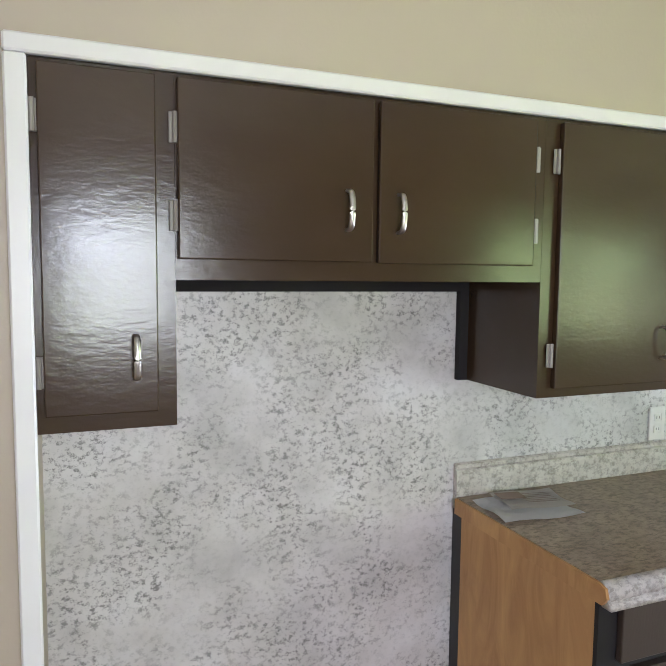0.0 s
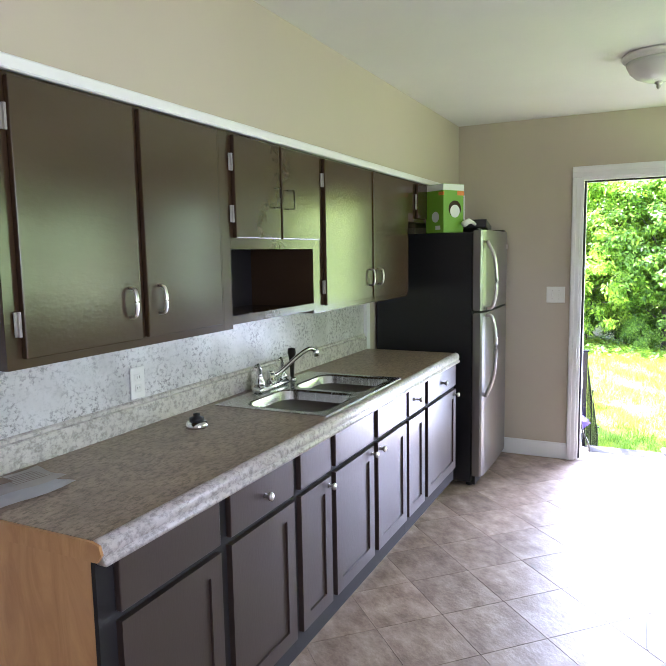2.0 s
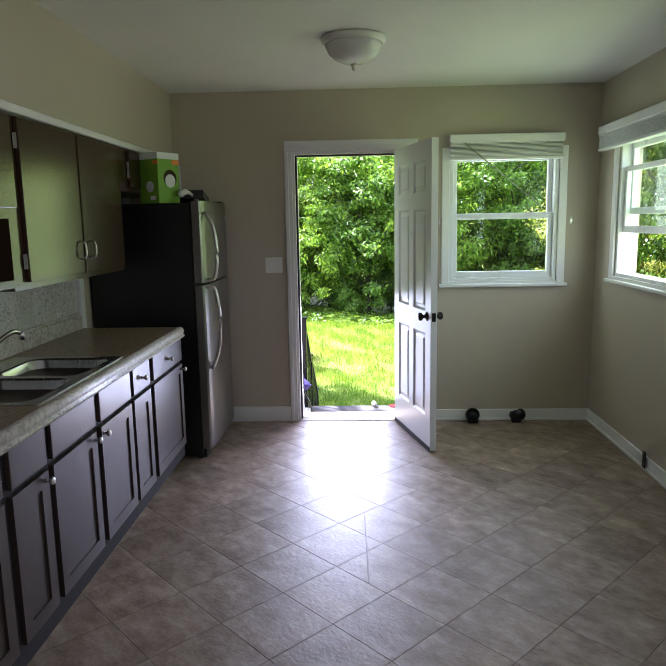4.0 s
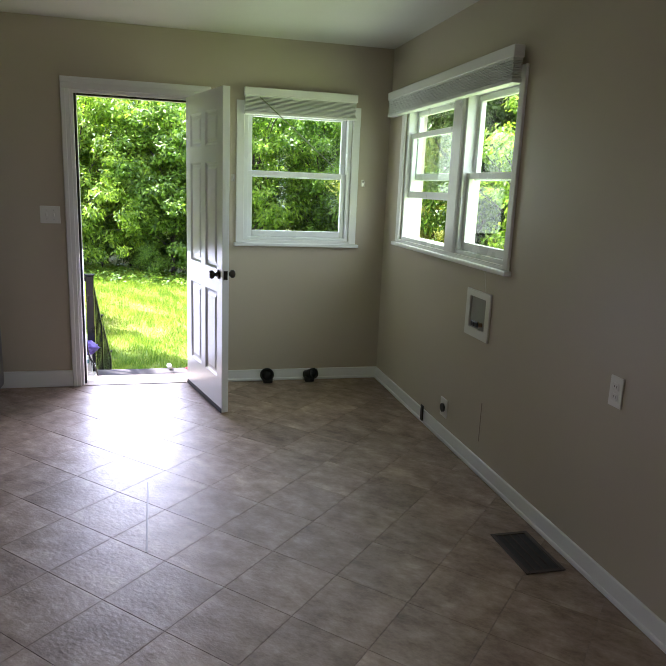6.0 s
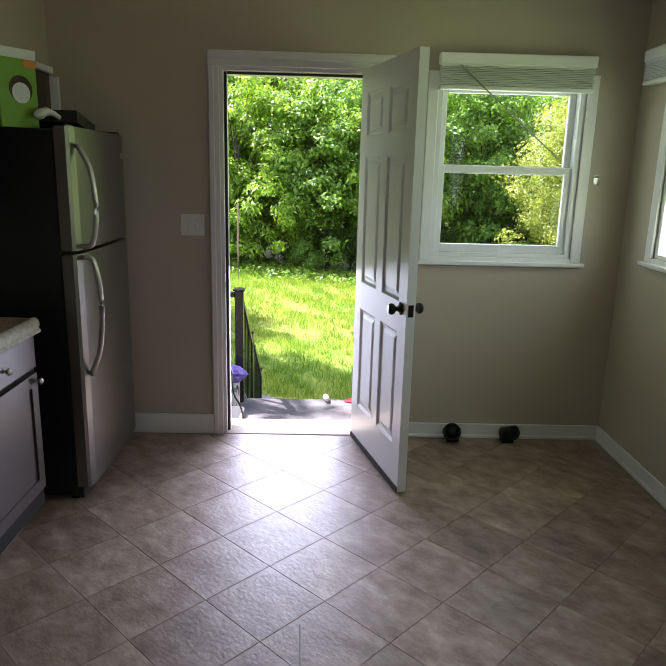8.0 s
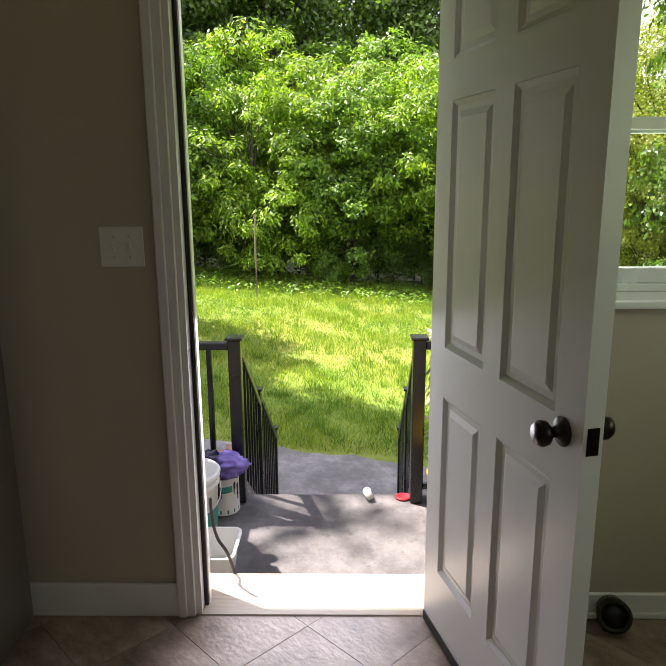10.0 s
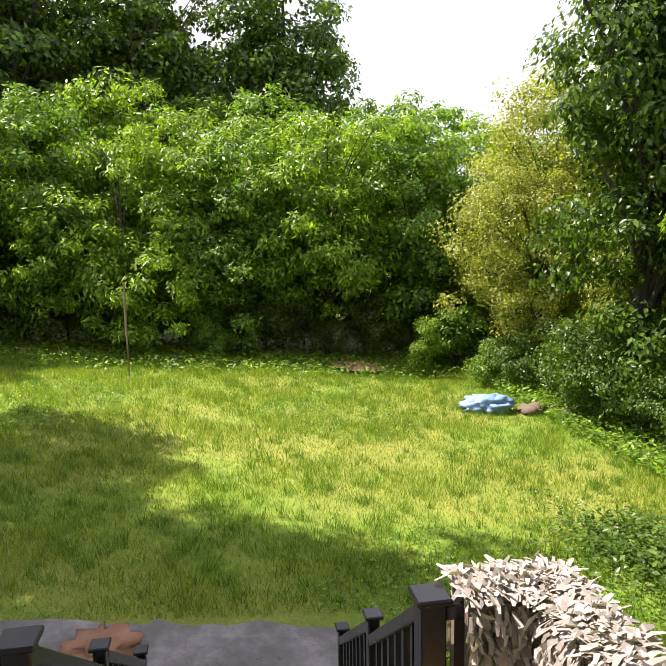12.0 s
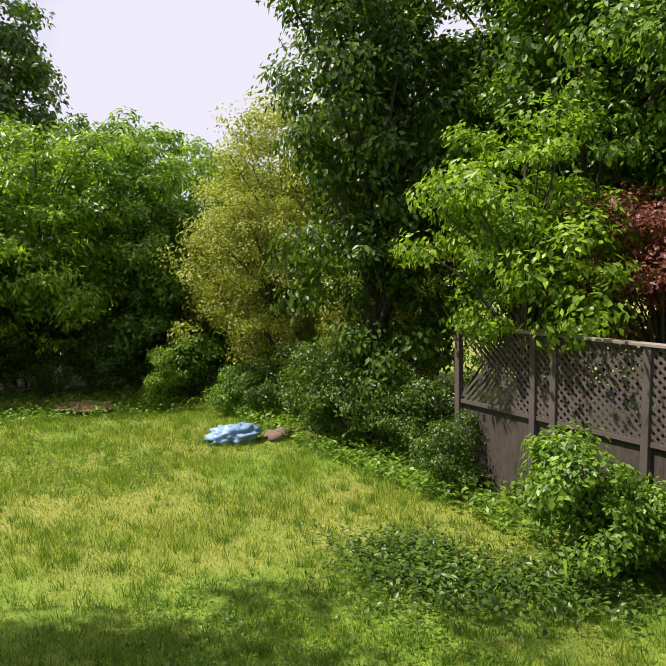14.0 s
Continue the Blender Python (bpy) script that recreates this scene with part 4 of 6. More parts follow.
# ---- switches, outlets, wall fittings ----
def plate(name, label, cat, c, axis, sign, w, h, kind):
    """A cover plate on a wall: axis 'x' or 'y', sign towards the room."""
    t = thing(name, label, cat, c)
    def b(u0, u1, z0, z1, d0, d1, e=0.0):
        d0, d1 = sorted((sign * d0, sign * d1))
        if axis == "x":
            return box(c[0] + d0, c[0] + d1, c[1] + u0, c[1] + u1, c[2] + z0, c[2] + z1, e)
        return box(c[0] + u0, c[0] + u1, c[1] + d0, c[1] + d1, c[2] + z0, c[2] + z1, e)
    part("cover_plate", b(-w / 2, w / 2, -h / 2, h / 2, 0.0005, 0.007, 0.002), M_WHITEPL, t)
    if kind == "switch":
        for u in (-0.023, 0.023):
            part("toggle", b(u - 0.005, u + 0.005, -0.012, 0.012, 0.006, 0.018, 0.002), M_WHITEPL, t)
            for z in (-0.03, 0.03):
                part("screw", b(u - 0.003, u + 0.003, z - 0.003, z + 0.003, 0.007, 0.0078), M_NICKEL, t)
    elif kind == "duplex":
        for z in (-0.020, 0.020):
            rc = part("receptacle", b(-0.017, 0.017, z - 0.014, z + 0.014, 0.006, 0.009, 0.003), M_WHITEPL, t)
            for u in (-0.006, 0.006):
                part("slot", b(u - 0.0012, u + 0.0012, z - 0.004, z + 0.005, 0.0088, 0.0093), M_BLACKPL, rc)
    else:
        bm = lathe(bmesh.new(), [(0.026, 0), (0.026, 0.012), (0.0, 0.012)], (c[0], c[1] + sign * 0.006, c[2]), 20, (0, sign, 0))
        part("receptacle", bm, M_BLACKPL, t, "round black dryer receptacle")
    return t


plate("light_switch", "white double toggle switch plate by the door", "switch", (XE, 2.379, 1.213), "x", -1, 0.128, 0.116, "switch")
plate("outlet", "white duplex outlet on the speckled panel", "outlet", (2.072, YN - 0.006, 1.078), "y", -1, 0.072, 0.116, "duplex")
plate("outlet", "white duplex outlet on the beige wall", "outlet", (2.40, YS, 0.775), "y", 1, 0.072, 0.116, "duplex")
plate("dryer_outlet", "white plate with a round black dryer outlet", "outlet", (3.903, YS, 0.202), "y", 1, 0.095, 0.115, "dryer")

wb = thing("washer_box", "white recessed washer supply box in the wall", "washer box", (3.563, YS, 0.84))
bm = bmesh.new()
holed(bm, "y", YS + 0.0005, YS + 0.010, 3.428, 3.703, 0.712, 0.966, [(3.473, 3.658, 0.760, 0.930)])
part("box_frame", bm, M_WHITEPL, wb)
# Flat back; its grey puts the shade of the recess into the colour.
part("box_back", box(3.473, 3.658, YS + 0.0004, YS + 0.002, 0.760, 0.930), painted("recess_shade_grey", (0.30, 0.29, 0.27), 0.5), wb, "flat box back greyed for the recess shade")
for x in (3.518, 3.558):
    v = part("valve", rod(bmesh.new(), (x, YS + 0.002, 0.790), (x, YS + 0.035, 0.790), 0.012, seg=10), painted("valve_brass", (0.22, 0.12, 0.05), 0.4), wb, "brass valve")
    part("valve_handle", box(x - 0.020, x + 0.020, YS + 0.028, YS + 0.038, 0.780, 0.810, 0.004), M_BLACKPL, v)
part("pull_string", rod(bmesh.new(), (3.478, YS + 0.012, 0.966), (3.478, YS + 0.03, 1.08), 0.0015, seg=6), M_WHITEPL, wb, "thin white string")
solo("wall_crack", box(3.430, 3.436, YS + 0.0002, YS + 0.0016, 0.17, 0.385), M_GROUT, "dark vertical scuff line on the wall", "scuff", "structure")

# floor register
fv = thing("floor_vent", "brown metal floor register with open slots", "floor vent", (2.625, 0.156, 0))
bm = bmesh.new()
for a in ((2.469, 2.782, 0.068, 0.086), (2.469, 2.782, 0.226, 0.244), (2.469, 2.487, 0.086, 0.226), (2.764, 2.782, 0.086, 0.226)):
    bx(bm, *a, 0.001, 0.007, 0.0015)
M_VENT = painted("register_brown", (0.045, 0.030, 0.024), 0.4, 0.1, 0.05)
part("frame", bm, M_VENT, fv)
# Flat black sheet stands for the shade in the opening under the slats.
part("duct_shade", box(2.487, 2.764, 0.086, 0.226, 0.0008, 0.002), M_BLACKPL, fv, "flat black sheet for the dark opening")
for i in range(1, 4):
    part("slat", box(2.487, 2.764, 0.086 + i * 0.036 - 0.003, 0.086 + i * 0.036 + 0.003, 0.0022, 0.0055), M_VENT, fv)

# drain stubs by the baseboard, hooks, cable piece
for y, r, ang in ((0.883, 0.052, 0.25), (0.560, 0.042, -0.5)):
    t = thing("drain_stub", "short black plastic pipe stub by the baseboard", "pipe", (XE - 0.06, y, 0))
    a = Vector((XE - 0.055, y, 0.055))
    d = Vector((-math.cos(ang), math.sin(ang), 0.35)).normalized()
    part("pipe", rod(bmesh.new(), a - d * 0.035, a + d * 0.05, r * 0.85, r * 0.9, 20, True), M_BLACKPL, t, "", True)
    part("collar", lathe(bmesh.new(), [(r, 0), (r, 0.02), (r * 0.8, 0.021), (r * 0.75, 0.005)], a + d * 0.04, 20, d), M_RUBBER, t, "", True)
    part("foot", box(XE - 0.085, XE - 0.024, y - 0.035, y + 0.035, 0.0, 0.04, 0.004), M_BLACKPL, t)
solo("cable_clip", box(4.16, 4.20, YS + 0.0225, YS + 0.032, 0.02, 0.125, 0.004), M_BLACKPL, "dark plastic clip on the baseboard", "clip", origin=(4.18, 0.03, 0.02))
for y in (1.153, 0.191):
    t = thing("curtain_hook", "small metal curtain bracket on the wall", "bracket", (XE, y, 1.528))
    part("bracket_plate", box(XE - 0.004, XE - 0.0005, y - 0.012, y + 0.012, 1.485, 1.535, 0.001), M_NICKEL, t)
    part("hook", tube(bmesh.new(), curve_pts([(XE - 0.003, y, 1.52), (XE - 0.035, y, 1.525), (XE - 0.045, y, 1.50), (XE - 0.03, y - 0.005, 1.485)]), 0.004, 6), M_NICKEL, t, "", True)
solo("floor_seam", moved(box(-0.33, 0.33, -0.004, 0.004, 0.0, 0.0035, 0.0012), pose(3.22, 1.715, 0.001, 0, 0, 1)), M_GROUT, "dark raised seam in the vinyl floor", "seam", "structure")


# ---- blinds ----
def blind(axis, u0, u1, z0, z1, c, sign, label):
    """A raised blind: valance above a stack of slats, c: wall face, sign: towards the room."""
    t = thing("window_blind", label, "blind", (c, (u0 + u1) / 2, z0) if axis == "x" else ((u0 + u1) / 2, c, z0))
    def b(ua, ub, d0, d1, za, zb, e=0.0):
        d0, d1 = sorted((c + sign * d0, c + sign * d1))
        return box(d0, d1, ua, ub, za, zb, e) if axis == "x" else box(ua, ub, d0, d1, za, zb, e)
    part("valance", b(u0, u1, 0.018, 0.075, z1 - 0.055, z1, 0.004), M_WHITE, t)
    n = 11
    for i in range(n):
        z = z0 + 0.022 + (z1 - 0.06 - z0 - 0.022) * i / n
        part("slat", b(u0 + 0.006 + 0.002 * (i % 3), u1 - 0.006 - 0.002 * (i % 2), 0.022, 0.070 - 0.003 * (i % 2), z, z + 0.0042), M_BLIND, t)
    part("bottom_rail", b(u0 + 0.004, u1 - 0.004, 0.020, 0.072, z0, z0 + 0.019, 0.003), M_BLIND, t)
    part("head_rail", b(u0 + 0.01, u1 - 0.01, 0.020, 0.070, z1 - 0.062, z1 - 0.055), M_BLIND, t)
    return t


wbl = blind("x", 0.275, 1.085, 1.945, 2.122, XE - 0.005, -1, "white horizontal blind drawn up over the window")
part("wand", rod(bmesh.new(), (XE - 0.082, 0.98, 2.06), (XE - 0.075, 0.43, 1.61), 0.004, seg=6), painted("wand_green", (0.22, 0.26, 0.14), 0.3), wbl, "slanting clear tilt wand")
blind("y", 3.29, 5.09, 1.975, 2.140, YS + 0.005, 1, "wide white horizontal blind drawn up over the twin window")

# ---- outdoors: ground, porch, stairs ----
def gz(x, y):
    """Height of the lawn."""
    xs = np.clip(np.asarray(x, float) - 8.4, -8, 40)
    ys = 9.0 * np.tanh((np.asarray(y, float) - 1.8) / 9.0)
    return -1.50 - 0.027 * xs + 0.095 * ys + 0.03 * np.sin(np.asarray(x) * 0.9) * np.cos(np.asarray(y) * 0.7)


def raw_mesh(name, verts, faces, mat, smooth=False):
    verts = np.asarray(verts, np.float32)
    faces = np.asarray(faces, np.int32)
    me = bpy.data.meshes.new(name)
    k = faces.shape[1]
    me.vertices.add(len(verts))
    me.vertices.foreach_set("co", verts.ravel())
    me.loops.add(faces.size)
    me.loops.foreach_set("vertex_index", faces.ravel())
    me.polygons.add(len(faces))
    me.polygons.foreach_set("loop_start", np.arange(0, faces.size, k, dtype=np.int32))
    if smooth:
        me.polygons.foreach_set("use_smooth", np.ones(len(faces), bool))
    me.update(calc_edges=True)
    me.validate()
    me.materials.append(mat)
    return me


gx = np.concatenate([[-400, -150, -60, -20], np.arange(-8, 30, 0.4), [32, 36, 42, 60, 100, 200, 500]])
gy = np.concatenate([[-400, -150, -60, -30], np.arange(-18, 20, 0.4), [22, 28, 40, 80, 200, 400]])
GX2, GY2 = np.meshgrid(gx, gy, indexing="ij")
gv = np.stack([GX2.ravel(), GY2.ravel(), gz(GX2, GY2).ravel()], 1)
nx, ny = len(gx), len(gy)
ii, jj = np.meshgrid(np.arange(nx - 1), np.arange(ny - 1), indexing="ij")
q = (ii * ny + jj).ravel()
ground = new("ground", raw_mesh("ground", gv, np.stack([q, q + ny, q + ny + 1, q + 1], 1), M_GROUND, True))
tagged(ground, "uneven sunlit lawn sloping gently away", "ground", "", "structure")

structure("foundation", box(XW - WT, XE + WT, YS - WT, YN + WT, -2.4, -0.201), M_CONC, "plain concrete house foundation", "foundation")
M_ROOF = painted("roof_shingle", (0.06, 0.055, 0.05), 0.9, 0.2, 0.5, 30)
structure("roof", box(XW - 0.6, XE + WT + 0.62, YS - WT - 0.3, YN + WT + 0.3, ZC + 0.151, ZC + 0.30), M_ROOF, "flat dark roof slab with a short eave", "roof")
PZ = -0.28
structure("porch", box(XE + WT + 0.001, 6.68, 0.90, 2.78, -1.9, PZ, 0.012, 2), M_PORCH, "worn grey concrete porch slab", "porch")
for i in range(5):
    zt = PZ - 0.2 * (i + 1)
    x0 = 6.681 + 0.3 * i
    structure("step_%d" % (i + 1), box(x0, x0 + 0.2995, 1.20, 2.36, -2.0, zt, 0.01, 2), M_CONC, "worn grey concrete step", "step")

# concrete pad at the foot of the stairs
rng = np.random.default_rng(4)
bm = bmesh.new()
ring = []
for k in range(40):
    a = 2 * math.pi * k / 40
    cx, cy = 9.42, 2.3
    rx = 0.66 / max(abs(math.cos(a)), 0.001)
    ry = 1.75 / max(abs(math.sin(a)), 0.001)
    r = min(rx, ry)
    x, y = cx + r * math.cos(a) + rng.normal(0, 0.03), cy + r * math.sin(a) + rng.normal(0, 0.03)
    ring.append((x + 0.10 * (y - 2.3), y))
top = [bm.verts.new((x, y, float(gz(x, y)) + 0.045)) for x, y in ring]
bot = [bm.verts.new((x, y, float(gz(x, y)) - 0.15)) for x, y in ring]
bm.faces.new(top)
for k in range(40):
    bm.faces.new((top[k], top[(k + 1) % 40], bot[(k + 1) % 40], bot[k]))
structure("pavement", bm, M_CONC, "old cracked concrete pad in the grass", "pavement")


# ---- railings ----
def post(parent, x, y, z0, z1, w=0.064):
    p = part("post", box(x - w / 2, x + w / 2, y - w / 2, y + w / 2, z0, z1, 0.004), M_RAIL, parent)
    part("cap", box(x - w / 2 - 0.012, x + w / 2 + 0.012, y - w / 2 - 0.012, y + w / 2 + 0.012, z1 + 0.0002, z1 + 0.016, 0.004), M_RAIL, p, "flat black post cap")
    return p


def bar(parent, name, a, b, w, h):
    a, b = Vector(a), Vector(b)
    d = b - a
    m = Matrix.Translation((a + b) / 2) @ Matrix.Rotation(math.atan2(d.y, d.x), 4, "Z") @ Matrix.Rotation(-math.atan2(d.z, math.hypot(d.x, d.y)), 4, "Y")
    return part(name, moved(box(-d.length / 2, d.length / 2, -w / 2, w / 2, -h / 2, h / 2, 0.004), m), M_RAIL, parent)


def run(parent, a, b, top, foot, gap=0.098):
    """Rails and balusters between two posts (level or sloping)."""
    a, b = Vector(a), Vector(b)
    d = b - a
    bar(parent, "top_rail", a + Vector((0, 0, top)), b + Vector((0, 0, top)), 0.046, 0.040)
    bar(parent, "bottom_rail", a + Vector((0, 0, foot)), b + Vector((0, 0, foot)), 0.036, 0.032)
    n = max(1, round(math.hypot(d.x, d.y) / gap))
    for i in range(1, n):
        p = a + d * (i / n)
        part("baluster", box(p.x - 0.011, p.x + 0.011, p.y - 0.013, p.y + 0.013, p.z + foot, p.z + top), M_RAIL, parent)


PXL = 6.595
for side, yy, yo, y3 in ((1, 2.290, 2.66, 2.287), (-1, 1.350, 1.04, 1.279)):
    r = thing("porch_railing", "black metal porch railing with square balusters", "railing", (PXL, yy, PZ), "porch and stair railings")
    post(r, PXL, yy, PZ, 0.614)
    post(r, PXL, yo, PZ, 0.614)
    run(r, (PXL, min(yy, yo) + 0.032, PZ), (PXL, max(yy, yo) - 0.032, PZ), 0.862, 0.09, 0.092)
    run(r, (XE + WT + 0.02, yo, PZ), (PXL - 0.032, yo, PZ), 0.862, 0.09, 0.095)
    s = thing("stair_railing", "black metal stair railing sloping down to the lawn", "railing", (7.40, yy, -0.9), "porch and stair railings")
    p2 = (7.385, yy + (y3 - yy) * 0.48)
    post(s, p2[0], p2[1], -0.90, 0.090, 0.045)
    post(s, 8.28, y3, -1.52, -0.516, 0.045)
    a, b, c = Vector((PXL + 0.033, yy, -0.235)), Vector((p2[0], p2[1], -0.79)), Vector((8.28, y3, -1.40))
    run(s, a, b - Vector((0.023, 0, 0)), 0.80, 0.07, 0.105)
    run(s, b + Vector((0.023, 0, 0)), c - Vector((0.023, 0, 0)), 0.83, 0.07, 0.105)


# ---- things on the porch ----
def bucket(name, label, x, y, z, r0, r1, h, mat, lid=None):
    t = thing(name, label, "bucket", (x, y, z))
    wall = 0.004
    prof = [(r0, 0), (r0 + (r1 - r0) * 0.85, h * 0.85), (r1 + 0.005, h * 0.86), (r1 + 0.006, h * 0.90), (r1, h * 0.905), (r1, h * 0.96), (r1 + 0.007, h * 0.965), (r1 + 0.007, h)]
    if lid is None:
        prof += [(r1 - wall, h), (r0 - wall, wall), (0.0, wall)]
    part("shell", lathe(bmesh.new(), prof, (x, y, z), 36), mat, t, "", True)
    if lid is not None:
        part("lid", lathe(bmesh.new(), [(r1 + 0.010, -0.018), (r1 + 0.012, 0.004), (r1 + 0.006, 0.010), (r1 - 0.004, 0.010), (r1 - 0.012, 0.004), (0, 0.004)], (x, y, z + h), 36), lid, t, "white snap-on lid", True)
    pts = [(x + (r1 + 0.01) * math.cos(a), y + (r1 + 0.01) * math.sin(a), z + h * 0.86 - 0.10 * math.sin((a - 2.2) / 3.14 * math.pi)) for a in np.linspace(2.2, 2.2 + math.pi, 14)]
    part("bail", tube(bmesh.new(), pts, 0.0022, 6), M_NICKEL, t, "thin wire bail", True)
    return t


M_BUCKET = painted("bucket_white", (0.74, 0.74, 0.72), 0.35, 0.05, 0.03)
M_TEAL = painted("label_teal", (0.02, 0.22, 0.19), 0.4, 0.05, 0.02)
M_BLACKINK = painted("label_black", (0.015, 0.015, 0.02), 0.4, 0.05, 0.02)
M_PURPLE = painted("bag_purple", (0.19, 0.13, 0.50), 0.25, 0.2, 0.15, 12)
M_BAGDARK = painted("bag_dark", (0.03, 0.025, 0.06), 0.25, 0.2, 0.15, 12)
M_YELLOW = painted("yellow_plastic", (0.72, 0.46, 0.015), 0.35, 0.05, 0.05)
M_REDC = painted("red_plastic", (0.65, 0.04, 0.05), 0.35, 0.05, 0.02)
M_CLOTH = painted("white_cloth", (0.72, 0.72, 0.72), 0.9, 0.06, 0.5, 25)


def arc_label(parent, x, y, z0, z1, r0, r1, a0, a1, mat, nm="label_band"):
    bm = bmesh.new()
    n = 14
    lo, hi = [], []
    for k in range(n + 1):
        a = radians(a0 + (a1 - a0) * k / n)
        lo.append(bm.verts.new((x + r0 * math.cos(a), y + r0 * math.sin(a), z0)))
        hi.append(bm.verts.new((x + r1 * math.cos(a), y + r1 * math.sin(a), z1)))
    for k in range(n):
        bm.faces.new((lo[k], lo[k + 1], hi[k + 1], hi[k]))
    return part(nm, bm, mat, parent, "", True)


pail = bucket("paint_pail", "large white paint pail with lid and teal label", 6.060, 2.455, PZ, 0.135, 0.152, 0.37, M_BUCKET, M_BUCKET)
arc_label(pail, 6.060, 2.455, PZ + 0.11, PZ + 0.21, 0.1415, 0.1463, 190, 300, M_TEAL)
arc_label(pail, 6.060, 2.455, PZ + 0.04, PZ + 0.105, 0.1385, 0.1414, 235, 275, M_BLACKINK)
empty = bucket("empty_bucket", "empty white plastic bucket standing behind the pail", 6.390, 2.545, PZ, 0.085, 0.105, 0.30, M_BUCKET)
can = thing("paint_can", "paint-dripped white paint can with teal band", "paint can", (6.415, 2.345, PZ))
part("can_body", lathe(bmesh.new(), [(0.083, 0), (0.085, 0.004), (0.083, 0.008), (0.083, 0.188), (0.086, 0.192), (0.086, 0.198), (0.076, 0.199), (0.074, 0.192), (0, 0.192)], (6.415, 2.345, PZ), 30), M_BUCKET, can, "", True)
arc_label(can, 6.415, 2.345, PZ + 0.010, PZ + 0.030, 0.0836, 0.0836, 0, 359, M_TEAL)
arc_label(can, 6.415, 2.345, PZ + 0.125, PZ + 0.16, 0.0836, 0.0836, 170, 225, M_TEAL)
rng = np.random.default_rng(11)
for k in range(7):
    a = radians(170 + 100 * rng.random())
    z1 = 0.19 - 0.05 * rng.random()
    x, y = 6.415 + 0.084 * math.cos(a), 2.345 + 0.084 * math.sin(a)
    part("drip", rod(bmesh.new(), (x, y, PZ + z1 - 0.03 - 0.06 * rng.random()), (x, y, PZ + z1), 0.0025, 0.0035, 6), M_BLACKINK, can)


def lumpy(name, mat, parent, c, size, seed, amp=0.25, sub=3, freq=9.0):
    bm = bmesh.new()
    bmesh.ops.create_icosphere(bm, subdivisions=sub, radius=1)
    for v in bm.verts:
        n = noise.noise(v.co * freq * 0.25 + Vector((seed, 0, 0))) + 0.5 * noise.noise(v.co * freq * 0.6 + Vector((0, seed, 0)))
        v.co *= 1 + amp * n
        v.co = Vector((v.co.x * size[0], v.co.y * size[1], v.co.z * size[2])) + Vector(c)
    return part(name, bm, mat, parent, "", True)


bag = thing("brush_package", "crumpled purple plastic package on the paint can", "package", (6.390, 2.34, PZ + 0.2))
lumpy("wrapper", M_PURPLE, bag, (6.380, 2.325, PZ + 0.262), (0.085, 0.115, 0.062), 3, 0.35, 4, 14)
lumpy("dark_print", M_BAGDARK, bag, (6.380, 2.41, PZ + 0.285), (0.075, 0.07, 0.055), 7, 0.35, 3, 14)
tub = thing("plastic_tub", "white rectangular plastic tub on the porch", "tub", (5.840, 2.235, PZ))
bm = bmesh.new()
ringz = []
for hx, hy, z, r in ((0.10, 0.065, 0.0, 0.03), (0.122, 0.085, 0.15, 0.035), (0.134, 0.097, 0.152, 0.04), (0.134, 0.097, 0.165, 0.04), (0.122, 0.085, 0.166, 0.035), (0.096, 0.061, 0.012, 0.03)):
    ringz.append([bm.verts.new((5.840 + x, 2.235 + y, PZ + z)) for x, y in rounded(-hx, hx, -hy, hy, r)])
for a, b in zip(ringz, ringz[1:]):
    for k in range(len(a)):
        bm.faces.new((a[k], a[(k + 1) % len(a)], b[(k + 1) % len(b)], b[k]))
bm.faces.new(ringz[-1])
bm.faces.new(ringz[0][::-1])
part("tub_body", bm, M_BUCKET, tub)
part("tub_water", box(5.760, 5.920, 2.18, 2.29, PZ + 0.04, PZ + 0.043), painted("blue_grey_liquid", (0.20, 0.28, 0.36), 0.08, 0.05, 0.0), tub)
txt = bpy.data.curves.new("price", "FONT")
txt.body, txt.size, txt.extrude = "250", 0.04, 0.0005
tmp = bpy.data.objects.new("price_tmp", txt)
scene.collection.objects.link(tmp)
bpy.context.view_layer.update()
pm = bpy.data.meshes.new_from_object(tmp.evaluated_get(bpy.context.evaluated_depsgraph_get()))
bpy.data.objects.remove(tmp)
pm.materials.append(M_REDC)
price = new("price_text", pm)
price.parent = tub
price.matrix_basis = pose(-0.1185, 0.035, 0.06, 90, 0, -90)
price["label"] = "red printed price"
arc = thing("cable", "thin black cable hanging down the door jamb", "cable", (5.46, 2.16, 0))
part("cord", tube(bmesh.new(), curve_pts([(5.43, 2.200, 0.33), (5.44, 2.198, 0.24), (5.452, 2.185, 0.16), (5.465, 2.15, 0.08), (5.50, 2.12, -0.10), (5.53, 2.10, -0.27)]), 0.006, 7), M_BLACKPL, arc, "", True)
cl = thing("drop_cloth", "white crumpled cloth hung over the porch rail", "cloth", (5.940, 2.6, 0.0))
lumpy("cloth", M_CLOTH, cl, (5.920, 2.575, 0.45), (0.11, 0.14, 0.21), 5, 0.45, 4, 8)
lumpy("cloth_tail", M_CLOTH, cl, (5.960, 2.52, 0.12), (0.09, 0.11, 0.20), 9, 0.45, 3, 8)

for ob, dx, dy in ((pail, 0.09, 0.015), (empty, 0.06, 0.02), (can, 0.09, 0.02), (bag, 0.09, 0.02), (tub, 0.05, 0.05)):
    ob.location += Vector((dx, dy, 0))

cl.location.x += 0.28

